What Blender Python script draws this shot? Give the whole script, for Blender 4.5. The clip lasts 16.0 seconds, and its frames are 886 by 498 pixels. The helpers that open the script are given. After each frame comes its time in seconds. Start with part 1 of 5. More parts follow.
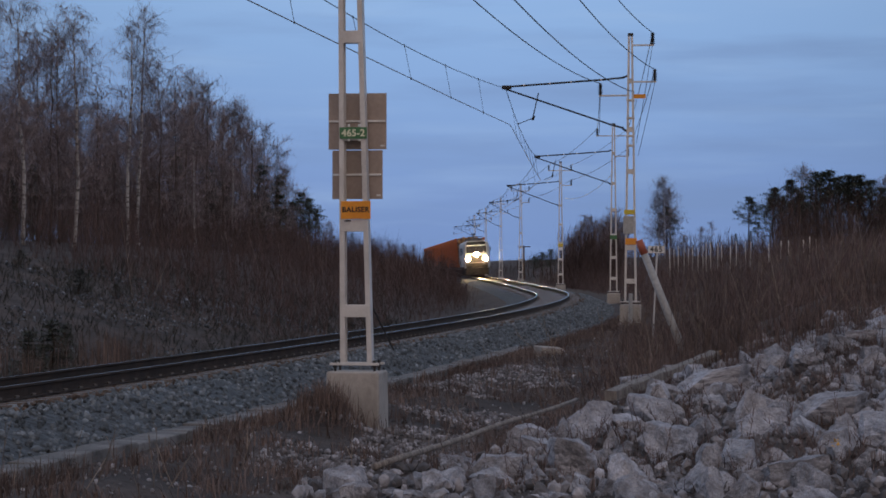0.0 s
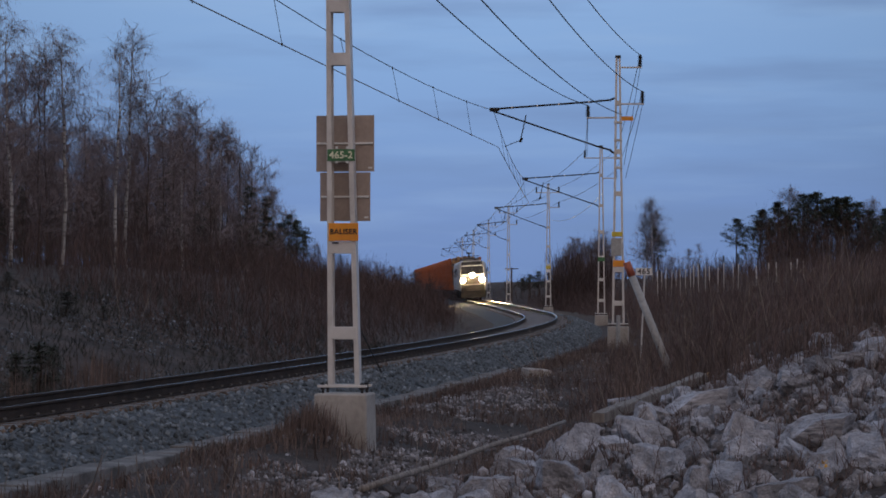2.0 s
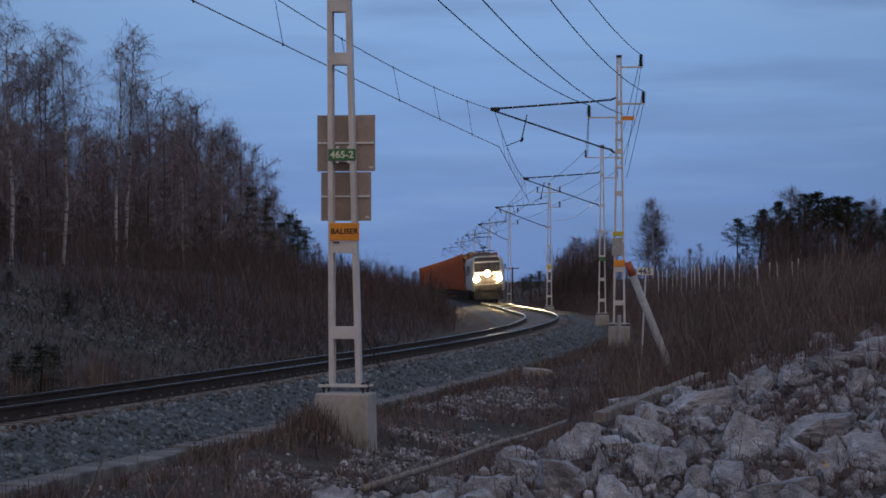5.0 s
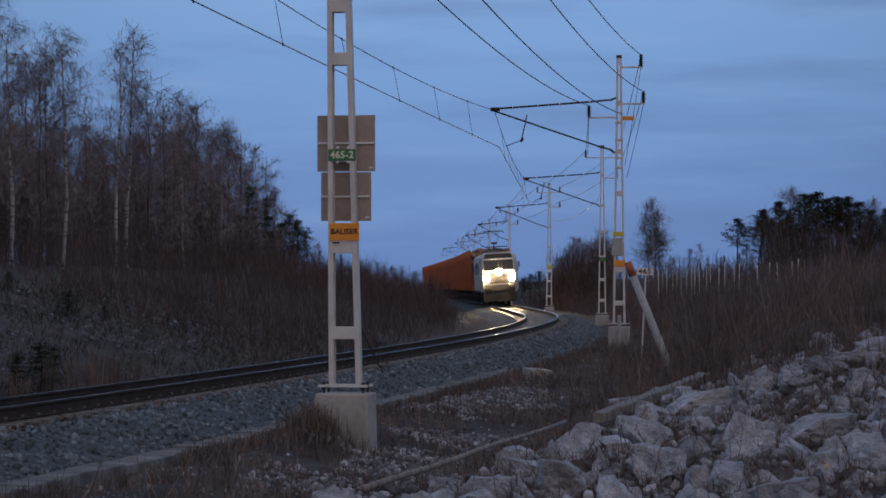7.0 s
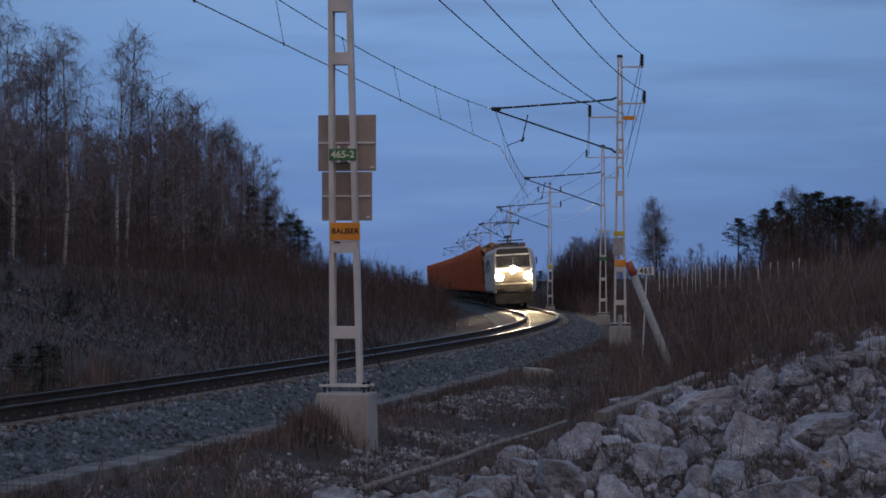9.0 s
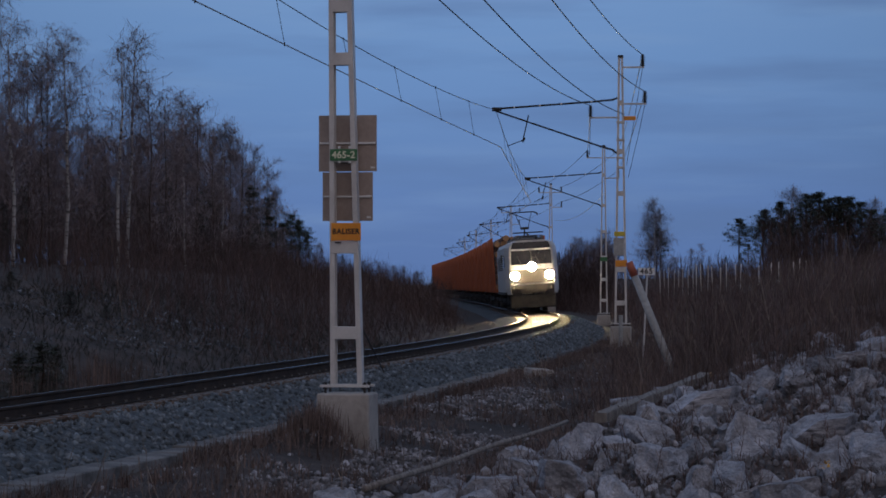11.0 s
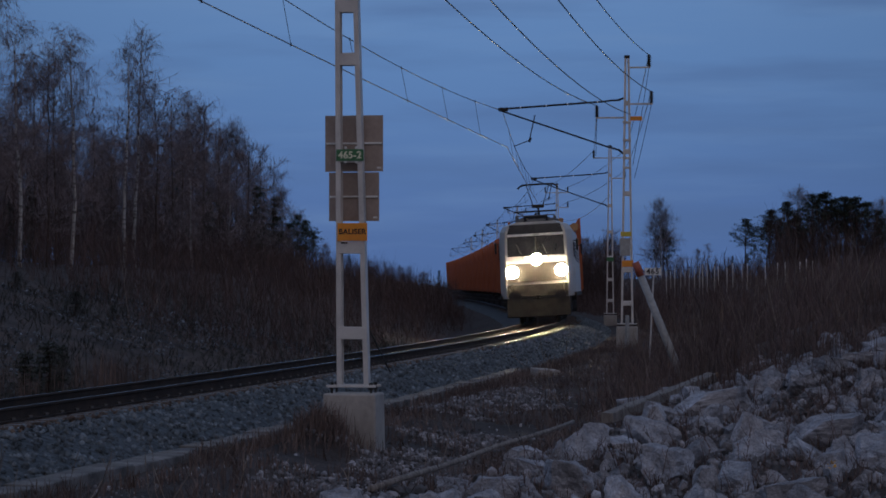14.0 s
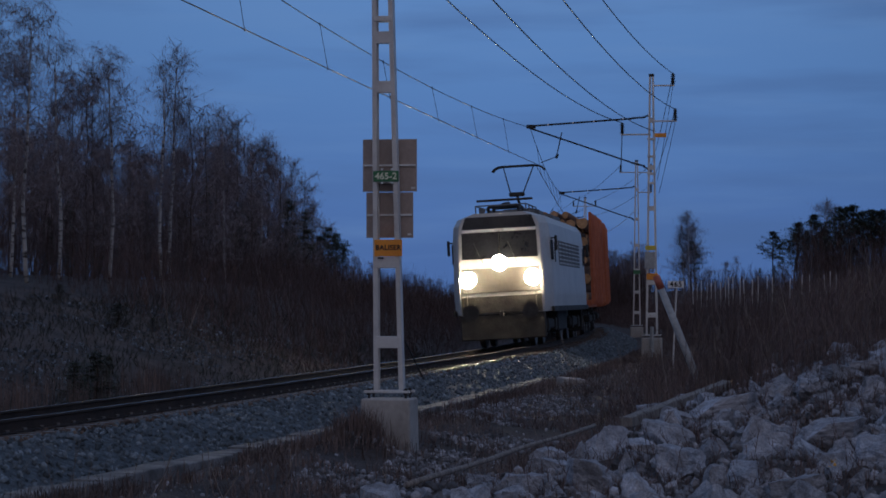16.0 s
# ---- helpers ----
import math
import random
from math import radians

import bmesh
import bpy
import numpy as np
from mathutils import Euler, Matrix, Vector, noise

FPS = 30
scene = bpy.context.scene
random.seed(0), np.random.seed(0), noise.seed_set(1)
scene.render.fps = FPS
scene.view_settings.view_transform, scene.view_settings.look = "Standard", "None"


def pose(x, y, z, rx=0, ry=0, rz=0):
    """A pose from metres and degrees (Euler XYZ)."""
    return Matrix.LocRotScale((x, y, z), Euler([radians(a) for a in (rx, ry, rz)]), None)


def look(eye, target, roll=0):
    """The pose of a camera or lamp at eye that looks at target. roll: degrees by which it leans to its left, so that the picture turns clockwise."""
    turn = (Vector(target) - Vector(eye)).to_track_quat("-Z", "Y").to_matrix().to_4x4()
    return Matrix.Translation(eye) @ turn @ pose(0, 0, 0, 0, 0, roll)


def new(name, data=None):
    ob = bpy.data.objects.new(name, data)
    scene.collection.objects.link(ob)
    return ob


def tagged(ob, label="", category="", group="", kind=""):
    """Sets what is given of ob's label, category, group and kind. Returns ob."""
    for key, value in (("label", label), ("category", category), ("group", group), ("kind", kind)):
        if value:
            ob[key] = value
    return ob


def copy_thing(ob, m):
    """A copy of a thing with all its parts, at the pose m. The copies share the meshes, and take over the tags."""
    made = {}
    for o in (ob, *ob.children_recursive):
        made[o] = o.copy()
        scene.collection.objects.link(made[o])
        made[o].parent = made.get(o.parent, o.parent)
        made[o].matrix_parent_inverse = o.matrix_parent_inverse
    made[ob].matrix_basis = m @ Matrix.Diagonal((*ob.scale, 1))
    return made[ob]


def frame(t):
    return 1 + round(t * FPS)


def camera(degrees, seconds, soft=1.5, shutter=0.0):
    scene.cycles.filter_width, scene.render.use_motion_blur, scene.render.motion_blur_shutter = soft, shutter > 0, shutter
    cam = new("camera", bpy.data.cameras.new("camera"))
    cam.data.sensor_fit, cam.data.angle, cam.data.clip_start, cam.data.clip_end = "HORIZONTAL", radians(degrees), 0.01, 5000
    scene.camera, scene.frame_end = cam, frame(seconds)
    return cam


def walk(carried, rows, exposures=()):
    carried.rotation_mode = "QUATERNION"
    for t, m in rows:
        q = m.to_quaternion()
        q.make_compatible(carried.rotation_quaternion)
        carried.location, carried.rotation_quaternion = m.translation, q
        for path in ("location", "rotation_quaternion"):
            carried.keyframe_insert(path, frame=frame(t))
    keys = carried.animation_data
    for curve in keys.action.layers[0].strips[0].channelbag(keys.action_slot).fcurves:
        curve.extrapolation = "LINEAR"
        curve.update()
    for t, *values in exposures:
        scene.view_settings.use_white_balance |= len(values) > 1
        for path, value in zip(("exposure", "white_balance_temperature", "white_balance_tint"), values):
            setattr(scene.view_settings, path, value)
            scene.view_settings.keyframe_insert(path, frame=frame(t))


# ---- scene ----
# Plan: x right, y away from the eye, z up from the rail heads. s runs along the track away from the eye.
EYE_Z = 1.45
LENS = 18.94

# turns of the picture on the way: seconds, right, down (thousandths of a radian), metres backed off
TURNS = [(0.0, 4.26, -8.05, 0), (0.5, 4.2, -7.9, 0), (0.75, 3.7, -6.0, 0), (1.0, 2.95, -3.85, 0), (1.25, 1.5, -2.4, 0), (1.5, 0.3, -1.35, 0),
         (1.75, -0.2, -0.3, 0), (2.0, -0.35, 0.25, 0), (2.5, 0.3, 0.2, 0), (3.0, 0, 0, 0), (4.0, 0, 0.05, 0),
         (6.5, 0, 0.22, 0), (7.5, 0, 0.1, 0), (8.0, 0.05, 0, 0), (9.0, 0.32, 0.05, 0), (11.5, 0.65, 0.2, 0),
         (12.5, 0.95, 0.25, 0), (13.0, 1.2, 0.42, 0), (13.5, 1.4, 0.4, 0), (14.0, 2.98, 0.25, 0), (14.5, 4.8, 0.2, 0),
         (15.0, 6.8, 0.8, 0), (15.5, 10.2, 4.55, 0.15), (16.0, 14.0, 4.9, 2.3)]
EXPOSURES = [(0, 0.31, 6700, 10), (0.5, 0.31, 6700, 10), (1.5, 0.22, 6600, 10), (3, 0.14, 6450, 10), (7, 0.0, 6050, 10), (9, -0.12, 5950, 10), (11.5, -0.42, 5800, 10),
             (13, -0.55, 5650, 10), (14.5, -0.78, 5400, 10), (15.5, -0.84, 5120, 10), (16, -0.76, 5120, 10)]

cam = camera(LENS, 16.0, soft=1.7)
walk(cam, [(t, pose(0, -b, EYE_Z, 90 + math.degrees(0.01355 + d / 1000), 0, math.degrees(r / 1000))) for t, r, d, b in TURNS], EXPOSURES)

# ---- dusk sky ----
SKY_LIGHT = 1.0
world = bpy.data.worlds.new("dusk")
scene.world = world
world.use_nodes = True


def dusk_sky():
    nt = world.node_tree
    N, L = nt.nodes, nt.links
    N.clear()
    out, bg = N.new("ShaderNodeOutputWorld"), N.new("ShaderNodeBackground")
    co, sep, ramp = N.new("ShaderNodeTexCoord"), N.new("ShaderNodeSeparateXYZ"), N.new("ShaderNodeValToRGB")
    L.new(co.outputs["Generated"], sep.inputs[0])
    L.new(sep.outputs["Z"], ramp.inputs[0])
    stops = [(0.0, (0.144, 0.229, 0.452)), (0.025, (0.160, 0.256, 0.498)), (0.055, (0.186, 0.307, 0.560)), (0.085, (0.209, 0.350, 0.610)),
             (0.13, (0.245, 0.395, 0.650)), (0.3, (0.29, 0.38, 0.55)), (1.0, (0.28, 0.335, 0.45))]
    els = ramp.color_ramp.elements
    for i, (p, c) in enumerate(stops):
        e = els[i] if i < 2 else els.new(p)
        e.position, e.color = p, (*c, 1)
    # thin streaks of cloud, drawn out level
    mp, nz, cr, mx = N.new("ShaderNodeMapping"), N.new("ShaderNodeTexNoise"), N.new("ShaderNodeValToRGB"), N.new("ShaderNodeMix")
    mp.inputs["Scale"].default_value = (4.0, 4.0, 30.0)
    nz.inputs["Scale"].default_value, nz.inputs["Detail"].default_value = 2.2, 8
    cr.color_ramp.elements[0].position, cr.color_ramp.elements[1].position = 0.47, 0.72
    L.new(co.outputs["Generated"], mp.inputs[0])
    L.new(mp.outputs[0], nz.inputs["Vector"])
    L.new(nz.outputs[0], cr.inputs[0])
    mx.data_type, mx.blend_type = "RGBA", "MIX"
    sc = N.new("ShaderNodeMath")
    sc.operation = "MULTIPLY"
    sc.inputs[1].default_value = 0.62
    L.new(cr.outputs[0], sc.inputs[0])
    L.new(sc.outputs[0], mx.inputs["Factor"])
    L.new(ramp.outputs[0], mx.inputs["A"])
    mx.inputs["B"].default_value = (0.15, 0.235, 0.43, 1)
    # paler veils higher up
    mp2, nz2, cr2, sc2, mx2 = N.new("ShaderNodeMapping"), N.new("ShaderNodeTexNoise"), N.new("ShaderNodeValToRGB"), N.new("ShaderNodeMath"), N.new("ShaderNodeMix")
    mp2.inputs["Location"].default_value = (3.3, 1.7, 0.62)
    mp2.inputs["Scale"].default_value = (5.0, 5.0, 46.0)
    nz2.inputs["Scale"].default_value, nz2.inputs["Detail"].default_value = 2.0, 7
    cr2.color_ramp.elements[0].position, cr2.color_ramp.elements[1].position = 0.5, 0.74
    L.new(co.outputs["Generated"], mp2.inputs[0])
    L.new(mp2.outputs[0], nz2.inputs["Vector"])
    L.new(nz2.outputs[0], cr2.inputs[0])
    sc2.operation = "MULTIPLY"
    sc2.inputs[1].default_value = 0.3
    L.new(cr2.outputs[0], sc2.inputs[0])
    mx2.data_type, mx2.blend_type = "RGBA", "MIX"
    L.new(sc2.outputs[0], mx2.inputs["Factor"])
    L.new(mx.outputs["Result"], mx2.inputs["A"])
    mx2.inputs["B"].default_value = (0.285, 0.42, 0.64, 1)
    # the glow of the set sun, low behind the eye
    neg, lim, glow = N.new("ShaderNodeMath"), N.new("ShaderNodeMapRange"), N.new("ShaderNodeMix")
    neg.operation = "MULTIPLY"
    neg.inputs[1].default_value = -1.0
    L.new(sep.outputs["Y"], neg.inputs[0])
    lim.inputs["From Min"].default_value, lim.inputs["From Max"].default_value = 0.0, 0.9
    L.new(neg.outputs[0], lim.inputs[0])
    glow.data_type = "RGBA"
    L.new(lim.outputs[0], glow.inputs["Factor"])
    L.new(mx2.outputs["Result"], glow.inputs["A"])
    glow.inputs["B"].default_value = (0.48, 0.39, 0.37, 1)
    # dimmer to both sides: the lens's edge darkening, put into the sky
    sq, fall = N.new("ShaderNodeMath"), N.new("ShaderNodeMapRange")
    sq.operation = "MULTIPLY"
    L.new(sep.outputs["X"], sq.inputs[0])
    L.new(sep.outputs["X"], sq.inputs[1])
    fall.inputs["From Max"].default_value = 0.03
    fall.inputs["To Min"].default_value, fall.inputs["To Max"].default_value = SKY_LIGHT, SKY_LIGHT * 0.85
    L.new(sq.outputs[0], fall.inputs[0])
    L.new(glow.outputs["Result"], bg.inputs[0])
    L.new(fall.outputs[0], bg.inputs[1])
    L.new(bg.outputs[0], out.inputs[0])


dusk_sky()
# the last afterglow, wide and weak, from behind the eye
sun = new("afterglow", bpy.data.lights.new("afterglow", "SUN"))
sun.data.energy, sun.data.angle, sun.data.color = 0.16, radians(50), (1.0, 0.80, 0.70)
sun.matrix_world = look((25, -40, 30), (0, 30, 0))


# ---- materials ----
def material(name, c1, c2, rough=0.8, scale=4.0, detail=6, bump=0.0, bump_scale=None, metal=0.0, spread=(0.35, 0.65), fine=0.12, random_tint=0.0, island=0.0, stretch=None):
    """Two colours mixed by a coarse noise, broken up by a fine one, with relief."""
    m = bpy.data.materials.new(name)
    m.use_nodes = True
    nt = m.node_tree
    N, L = nt.nodes, nt.links
    b = N["Principled BSDF"]
    co = N.new("ShaderNodeTexCoord")
    src = co.outputs["Object"]
    if stretch:
        mp = N.new("ShaderNodeMapping")
        mp.inputs["Scale"].default_value = stretch
        L.new(src, mp.inputs[0])
        src = mp.outputs[0]
    n1, n2, cr, mx = N.new("ShaderNodeTexNoise"), N.new("ShaderNodeTexNoise"), N.new("ShaderNodeValToRGB"), N.new("ShaderNodeMix")
    n1.inputs["Scale"].default_value, n1.inputs["Detail"].default_value = scale, detail
    n2.inputs["Scale"].default_value, n2.inputs["Detail"].default_value = scale * 9, 4
    L.new(src, n1.inputs["Vector"])
    L.new(src, n2.inputs["Vector"])
    e = cr.color_ramp.elements
    e[0].position, e[1].position = spread
    e[0].color, e[1].color = (*c1, 1), (*c2, 1)
    L.new(n1.outputs[0], cr.inputs[0])
    mx.data_type, mx.blend_type = "RGBA", "OVERLAY"
    mx.inputs["Factor"].default_value = min(1.0, fine * 4)
    L.new(cr.outputs[0], mx.inputs["A"])
    L.new(n2.outputs[0], mx.inputs["B"])
    col = mx.outputs["Result"]
    if random_tint or island:
        if island:
            info = N.new("ShaderNodeNewGeometry")
            rnd = info.outputs["Random Per Island"]
        else:
            info = N.new("ShaderNodeObjectInfo")
            rnd = info.outputs["Random"]
        mr, mul = N.new("ShaderNodeMapRange"), N.new("ShaderNodeMix")
        a = random_tint or island
        mr.inputs["To Min"].default_value, mr.inputs["To Max"].default_value = 1 - a, 1 + a
        L.new(rnd, mr.inputs[0])
        mul.data_type, mul.blend_type = "RGBA", "MULTIPLY"
        mul.inputs["Factor"].default_value = 1
        L.new(col, mul.inputs["A"])
        L.new(mr.outputs[0], mul.inputs["B"])
        col = mul.outputs["Result"]
    L.new(col, b.inputs["Base Color"])
    b.inputs["Roughness"].default_value, b.inputs["Metallic"].default_value = rough, metal
    if bump:
        bp, n3 = N.new("ShaderNodeBump"), N.new("ShaderNodeTexNoise")
        n3.inputs["Scale"].default_value, n3.inputs["Detail"].default_value = bump_scale or scale * 4, 6
        L.new(src, n3.inputs["Vector"])
        L.new(n3.outputs[0], bp.inputs["Height"])
        bp.inputs["Strength"].default_value, bp.inputs["Distance"].default_value = bump, 0.05
        L.new(bp.outputs[0], b.inputs["Normal"])
    return m


def glowing(name, colour, strength):
    m = bpy.data.materials.new(name)
    m.use_nodes = True
    b = m.node_tree.nodes["Principled BSDF"]
    b.inputs["Base Color"].default_value = (*colour, 1)
    b.inputs["Emission Color"].default_value = (*colour, 1)
    b.inputs["Emission Strength"].default_value = strength
    return m


M_SOIL = material("soil_with_dead_grass", (0.028, 0.020, 0.017), (0.078, 0.057, 0.047), 0.95, 0.7, 8, 0.9, 9, fine=0.2)
M_BED = material("ballast_bed", (0.040, 0.046, 0.051), (0.105, 0.118, 0.130), 0.9, 9, 6, 1.0, 14, fine=0.22)
M_BALLAST = material("crushed_granite", (0.060, 0.073, 0.083), (0.205, 0.238, 0.268), 0.9, 3, 4, island=0.45)
M_ROCK = material("blasted_granite", (0.18, 0.183, 0.202), (0.48, 0.49, 0.54), 0.9, 2.6, 9, 1.0, 10, fine=0.16, random_tint=0.24, spread=(0.28, 0.72))
M_RUBBLE = material("granite_rubble", (0.065, 0.062, 0.065), (0.36, 0.357, 0.382), 0.9, 3, 6, 0.5, 9, island=0.55)
# like the rubble, but darker and bluer
M_DARK_STONE = material("dark_bluish_stone", (0.040, 0.046, 0.052), (0.20, 0.218, 0.248), 0.9, 3, 6, 0.5, 9, island=0.5)
M_CONCRETE = material("cast_concrete", (0.30, 0.282, 0.262), (0.45, 0.425, 0.395), 0.9, 1.5, 6, 0.3, 14, fine=0.06)
M_TROUGH = material("trough_concrete", (0.10, 0.096, 0.092), (0.22, 0.209, 0.202), 0.9, 1.6, 8, 0.4, 12, fine=0.16, random_tint=0.12)
M_SLEEPER = material("sleeper_concrete", (0.07, 0.05, 0.04), (0.16, 0.12, 0.095), 0.9, 3, 6, 0.3, 20, random_tint=0.15)
M_RAILSIDE = material("rusty_rail_side", (0.020, 0.013, 0.010), (0.045, 0.028, 0.020), 0.95, 3, 6, 0.2, 30)
M_RAILHEAD = material("worn_rail_head", (0.13, 0.105, 0.09), (0.24, 0.20, 0.17), 0.2, 2, 4, metal=1.0, fine=0.05)
M_GALV = material("galvanised_steel", (0.58, 0.565, 0.55), (0.72, 0.705, 0.685), 0.55, 3.0, 6, 0.1, 30, metal=0.25, fine=0.05)
M_PANEL = material("sign_back_aluminium", (0.36, 0.295, 0.255), (0.42, 0.345, 0.30), 0.6, 2.5, 5, metal=0.1, fine=0.05)
M_STRIP = material("bright_aluminium", (0.75, 0.75, 0.74), (0.85, 0.85, 0.84), 0.4, 8, 3, metal=0.3)
M_WIRE = material("dark_wire", (0.02, 0.02, 0.022), (0.04, 0.04, 0.042), 0.6, 5, 3, metal=0.4)
M_CONTACT = material("copper_contact_wire", (0.22, 0.16, 0.12), (0.31, 0.23, 0.17), 0.52, 5, 3, metal=1.0)
M_INSUL = material("brown_porcelain", (0.010, 0.009, 0.010), (0.03, 0.025, 0.022), 0.3, 5, 3)
M_GREEN = material("green_sign_face", (0.05, 0.17, 0.07), (0.07, 0.21, 0.09), 0.5, 4, 4)
M_ORANGE = material("orange_sign_face", (0.80, 0.30, 0.025), (0.88, 0.35, 0.035), 0.5, 4, 4, fine=0.04)
M_YELLOW = material("yellow_plate", (0.62, 0.50, 0.05), (0.70, 0.56, 0.08), 0.5, 6, 4)
M_CREAM = material("cream_lettering", (0.72, 0.74, 0.55), (0.78, 0.80, 0.6), 0.5, 6, 2)
M_BLACK = material("black_lettering", (0.015, 0.015, 0.015), (0.03, 0.03, 0.03), 0.6, 6, 2)
M_WHITE = material("white_plate", (0.72, 0.72, 0.72), (0.82, 0.82, 0.82), 0.5, 6, 3)
M_PIPE = material("weathered_grey_plastic", (0.30, 0.31, 0.31), (0.43, 0.44, 0.44), 0.7, 2, 6, 0.1, 20, fine=0.1)
M_RED = material("faded_red_paint", (0.30, 0.085, 0.055), (0.42, 0.13, 0.08), 0.7, 5, 5)
M_BARK = material("birch_bark", (0.06, 0.052, 0.048), (0.45, 0.43, 0.41), 0.85, 2.2, 8, 0.4, 8, spread=(0.36, 0.5), stretch=(1, 1, 2.5))
M_DARKBARK = material("dark_bark", (0.05, 0.036, 0.028), (0.10, 0.07, 0.055), 0.9, 4, 6, 0.4, 10)
M_TWIG = material("birch_twigs", (0.14, 0.108, 0.106), (0.275, 0.222, 0.217), 0.85, 0.8, 3, island=0.25)
M_BRUSH = material("bare_brushwood", (0.048, 0.030, 0.026), (0.124, 0.078, 0.068), 0.9, 0.25, 3, island=0.4)
# pinkish copy of the brushwood, lightened for the lamp glare over the outer bank
M_BRUSH_GLARE = material("pinkish_brush_with_glare", (0.072, 0.049, 0.045), (0.185, 0.126, 0.114), 0.9, 0.3, 3, island=0.4)
M_HEATH = material("dark_heather", (0.022, 0.022, 0.019), (0.062, 0.056, 0.048), 0.95, 0.5, 3, island=0.5)
M_GRASS = material("dead_grass", (0.084, 0.060, 0.053), (0.190, 0.141, 0.124), 0.9, 0.6, 3, island=0.4)
M_STALK = material("pale_dry_stalks", (0.13, 0.10, 0.08), (0.26, 0.21, 0.17), 0.9, 0.6, 3, island=0.4)
M_NEEDLE = material("conifer_needles", (0.022, 0.030, 0.018), (0.055, 0.068, 0.040), 0.85, 1.0, 4, island=0.4)
M_RUST = material("rust_stained_ballast", (0.055, 0.038, 0.028), (0.14, 0.098, 0.072), 0.9, 3, 4, island=0.4)
M_WOOD = material("weathered_pole_wood", (0.16, 0.142, 0.13), (0.33, 0.297, 0.27), 0.9, 3, 8, 0.5, 14, stretch=(6, 6, 0.6))
M_STAKE = material("pale_stake", (0.62, 0.58, 0.53), (0.78, 0.74, 0.68), 0.8, 5, 5, random_tint=0.2)
M_LEAF = material("yellow_leaf", (0.50, 0.26, 0.03), (0.65, 0.36, 0.05), 0.7, 6, 3)
M_GLARE_RING = glowing("added_lamp_glare", (1.0, 0.72, 0.38), 700.0)
M_LAMP = glowing("lit_headlamp", (1.0, 0.71, 0.35), 6000.0)


# ---- mesh helpers ----
def link(name, me, mat, parent=None, label=""):
    ob = new(name, me)
    if mat:
        me.materials.append(mat) if not me.materials else None
    if parent is not None:
        ob.parent = parent
    if label:
        ob["label"] = label
    return ob


def part(name, bm, mat, parent=None, label="", smooth=False):
    me = bpy.data.meshes.new(name)
    bmesh.ops.recalc_face_normals(bm, faces=bm.faces[:])
    bm.to_mesh(me)
    bm.free()
    if smooth:
        me.shade_smooth()
    return link(name, me, mat, parent, label)


def thing(name, m, label, category, group="", kind=""):
    ob = new(name)
    ob.matrix_world = m
    ob.empty_display_size = 0.2
    return tagged(ob, label, category, group, kind)


def box(bm, c, size, bevel=0.0, m=None):
    """A box round c, its edges broken by bevel."""
    r = bmesh.ops.create_cube(bm, size=1.0, matrix=Matrix.Translation(c) @ Matrix.Diagonal((*size, 1)))
    vs = r["verts"]
    if bevel:
        es = list({e for v in vs for e in v.link_edges})
        out = bmesh.ops.bevel(bm, geom=es, offset=bevel, segments=1, affect="EDGES")
        vs = list({v for f in out["faces"] for v in f.verts} | {v for v in vs if v.is_valid})
    if m is not None:
        bmesh.ops.transform(bm, matrix=m, verts=vs)
    return vs


def rod(bm, a, b, r0, r1=None, n=8):
    a, b = Vector(a), Vector(b)
    d = b - a
    m = Matrix.Translation((a + b) / 2) @ d.to_track_quat("Z", "Y").to_matrix().to_4x4()
    return bmesh.ops.create_cone(bm, cap_ends=True, segments=n, radius1=r0, radius2=r0 if r1 is None else r1, depth=d.length, matrix=m)["verts"]


def one(maker, *args, **kw):
    bm = bmesh.new()
    maker(bm, *args, **kw)
    return bm


class Heap:
    """Collects many plain pieces of geometry for one mesh."""

    def __init__(self):
        self.v, self.f = [], []

    def tube(self, pts, radii, n=3):
        base = len(self.v)
        for i, p in enumerate(pts):
            d = (pts[min(i + 1, len(pts) - 1)] - pts[max(i - 1, 0)]).normalized()
            u = d.cross(Vector((0.31, 0.95, 0.05)) if abs(d.y) < 0.9 else Vector((1, 0, 0))).normalized()
            w = d.cross(u)
            for k in range(n):
                a = 2 * math.pi * k / n
                self.v.append(p + (u * math.cos(a) + w * math.sin(a)) * radii[i])
        for i in range(len(pts) - 1):
            for k in range(n):
                a, b = base + i * n + k, base + i * n + (k + 1) % n
                self.f.append((a, b, b + n, a + n))
        if n > 5:
            self.f += [tuple(base + k for k in reversed(range(n))), tuple(len(self.v) - n + k for k in range(n))]

    def blade(self, p, q, tip, w):
        """A folded strip from p over q to tip."""
        side = Vector((q.y - p.y, p.x - q.x, 0))
        side = (side if side.length > 1e-4 else Vector((1, 0, 0))).normalized() * w
        b = len(self.v)
        self.v += [p - side, p + side, q - side * 0.7, q + side * 0.7, tip]
        self.f += [(b, b + 1, b + 3, b + 2), (b + 2, b + 3, b + 4)]

    def shape(self, verts, faces, m):
        b = len(self.v)
        self.v += [m @ v for v in verts]
        self.f += [tuple(b + i for i in f) for f in faces]

    def mesh(self, name, smooth=False):
        me = bpy.data.meshes.new(name)
        me.from_pydata([tuple(v) for v in self.v], [], self.f)
        me.validate()
        if smooth:
            me.shade_smooth()
        return me


# ---- the track's line ----
STEP, BACK, FAR = 0.5, -160.0, 700.0
EASE_A, EASE_B = -57.0, 66.0


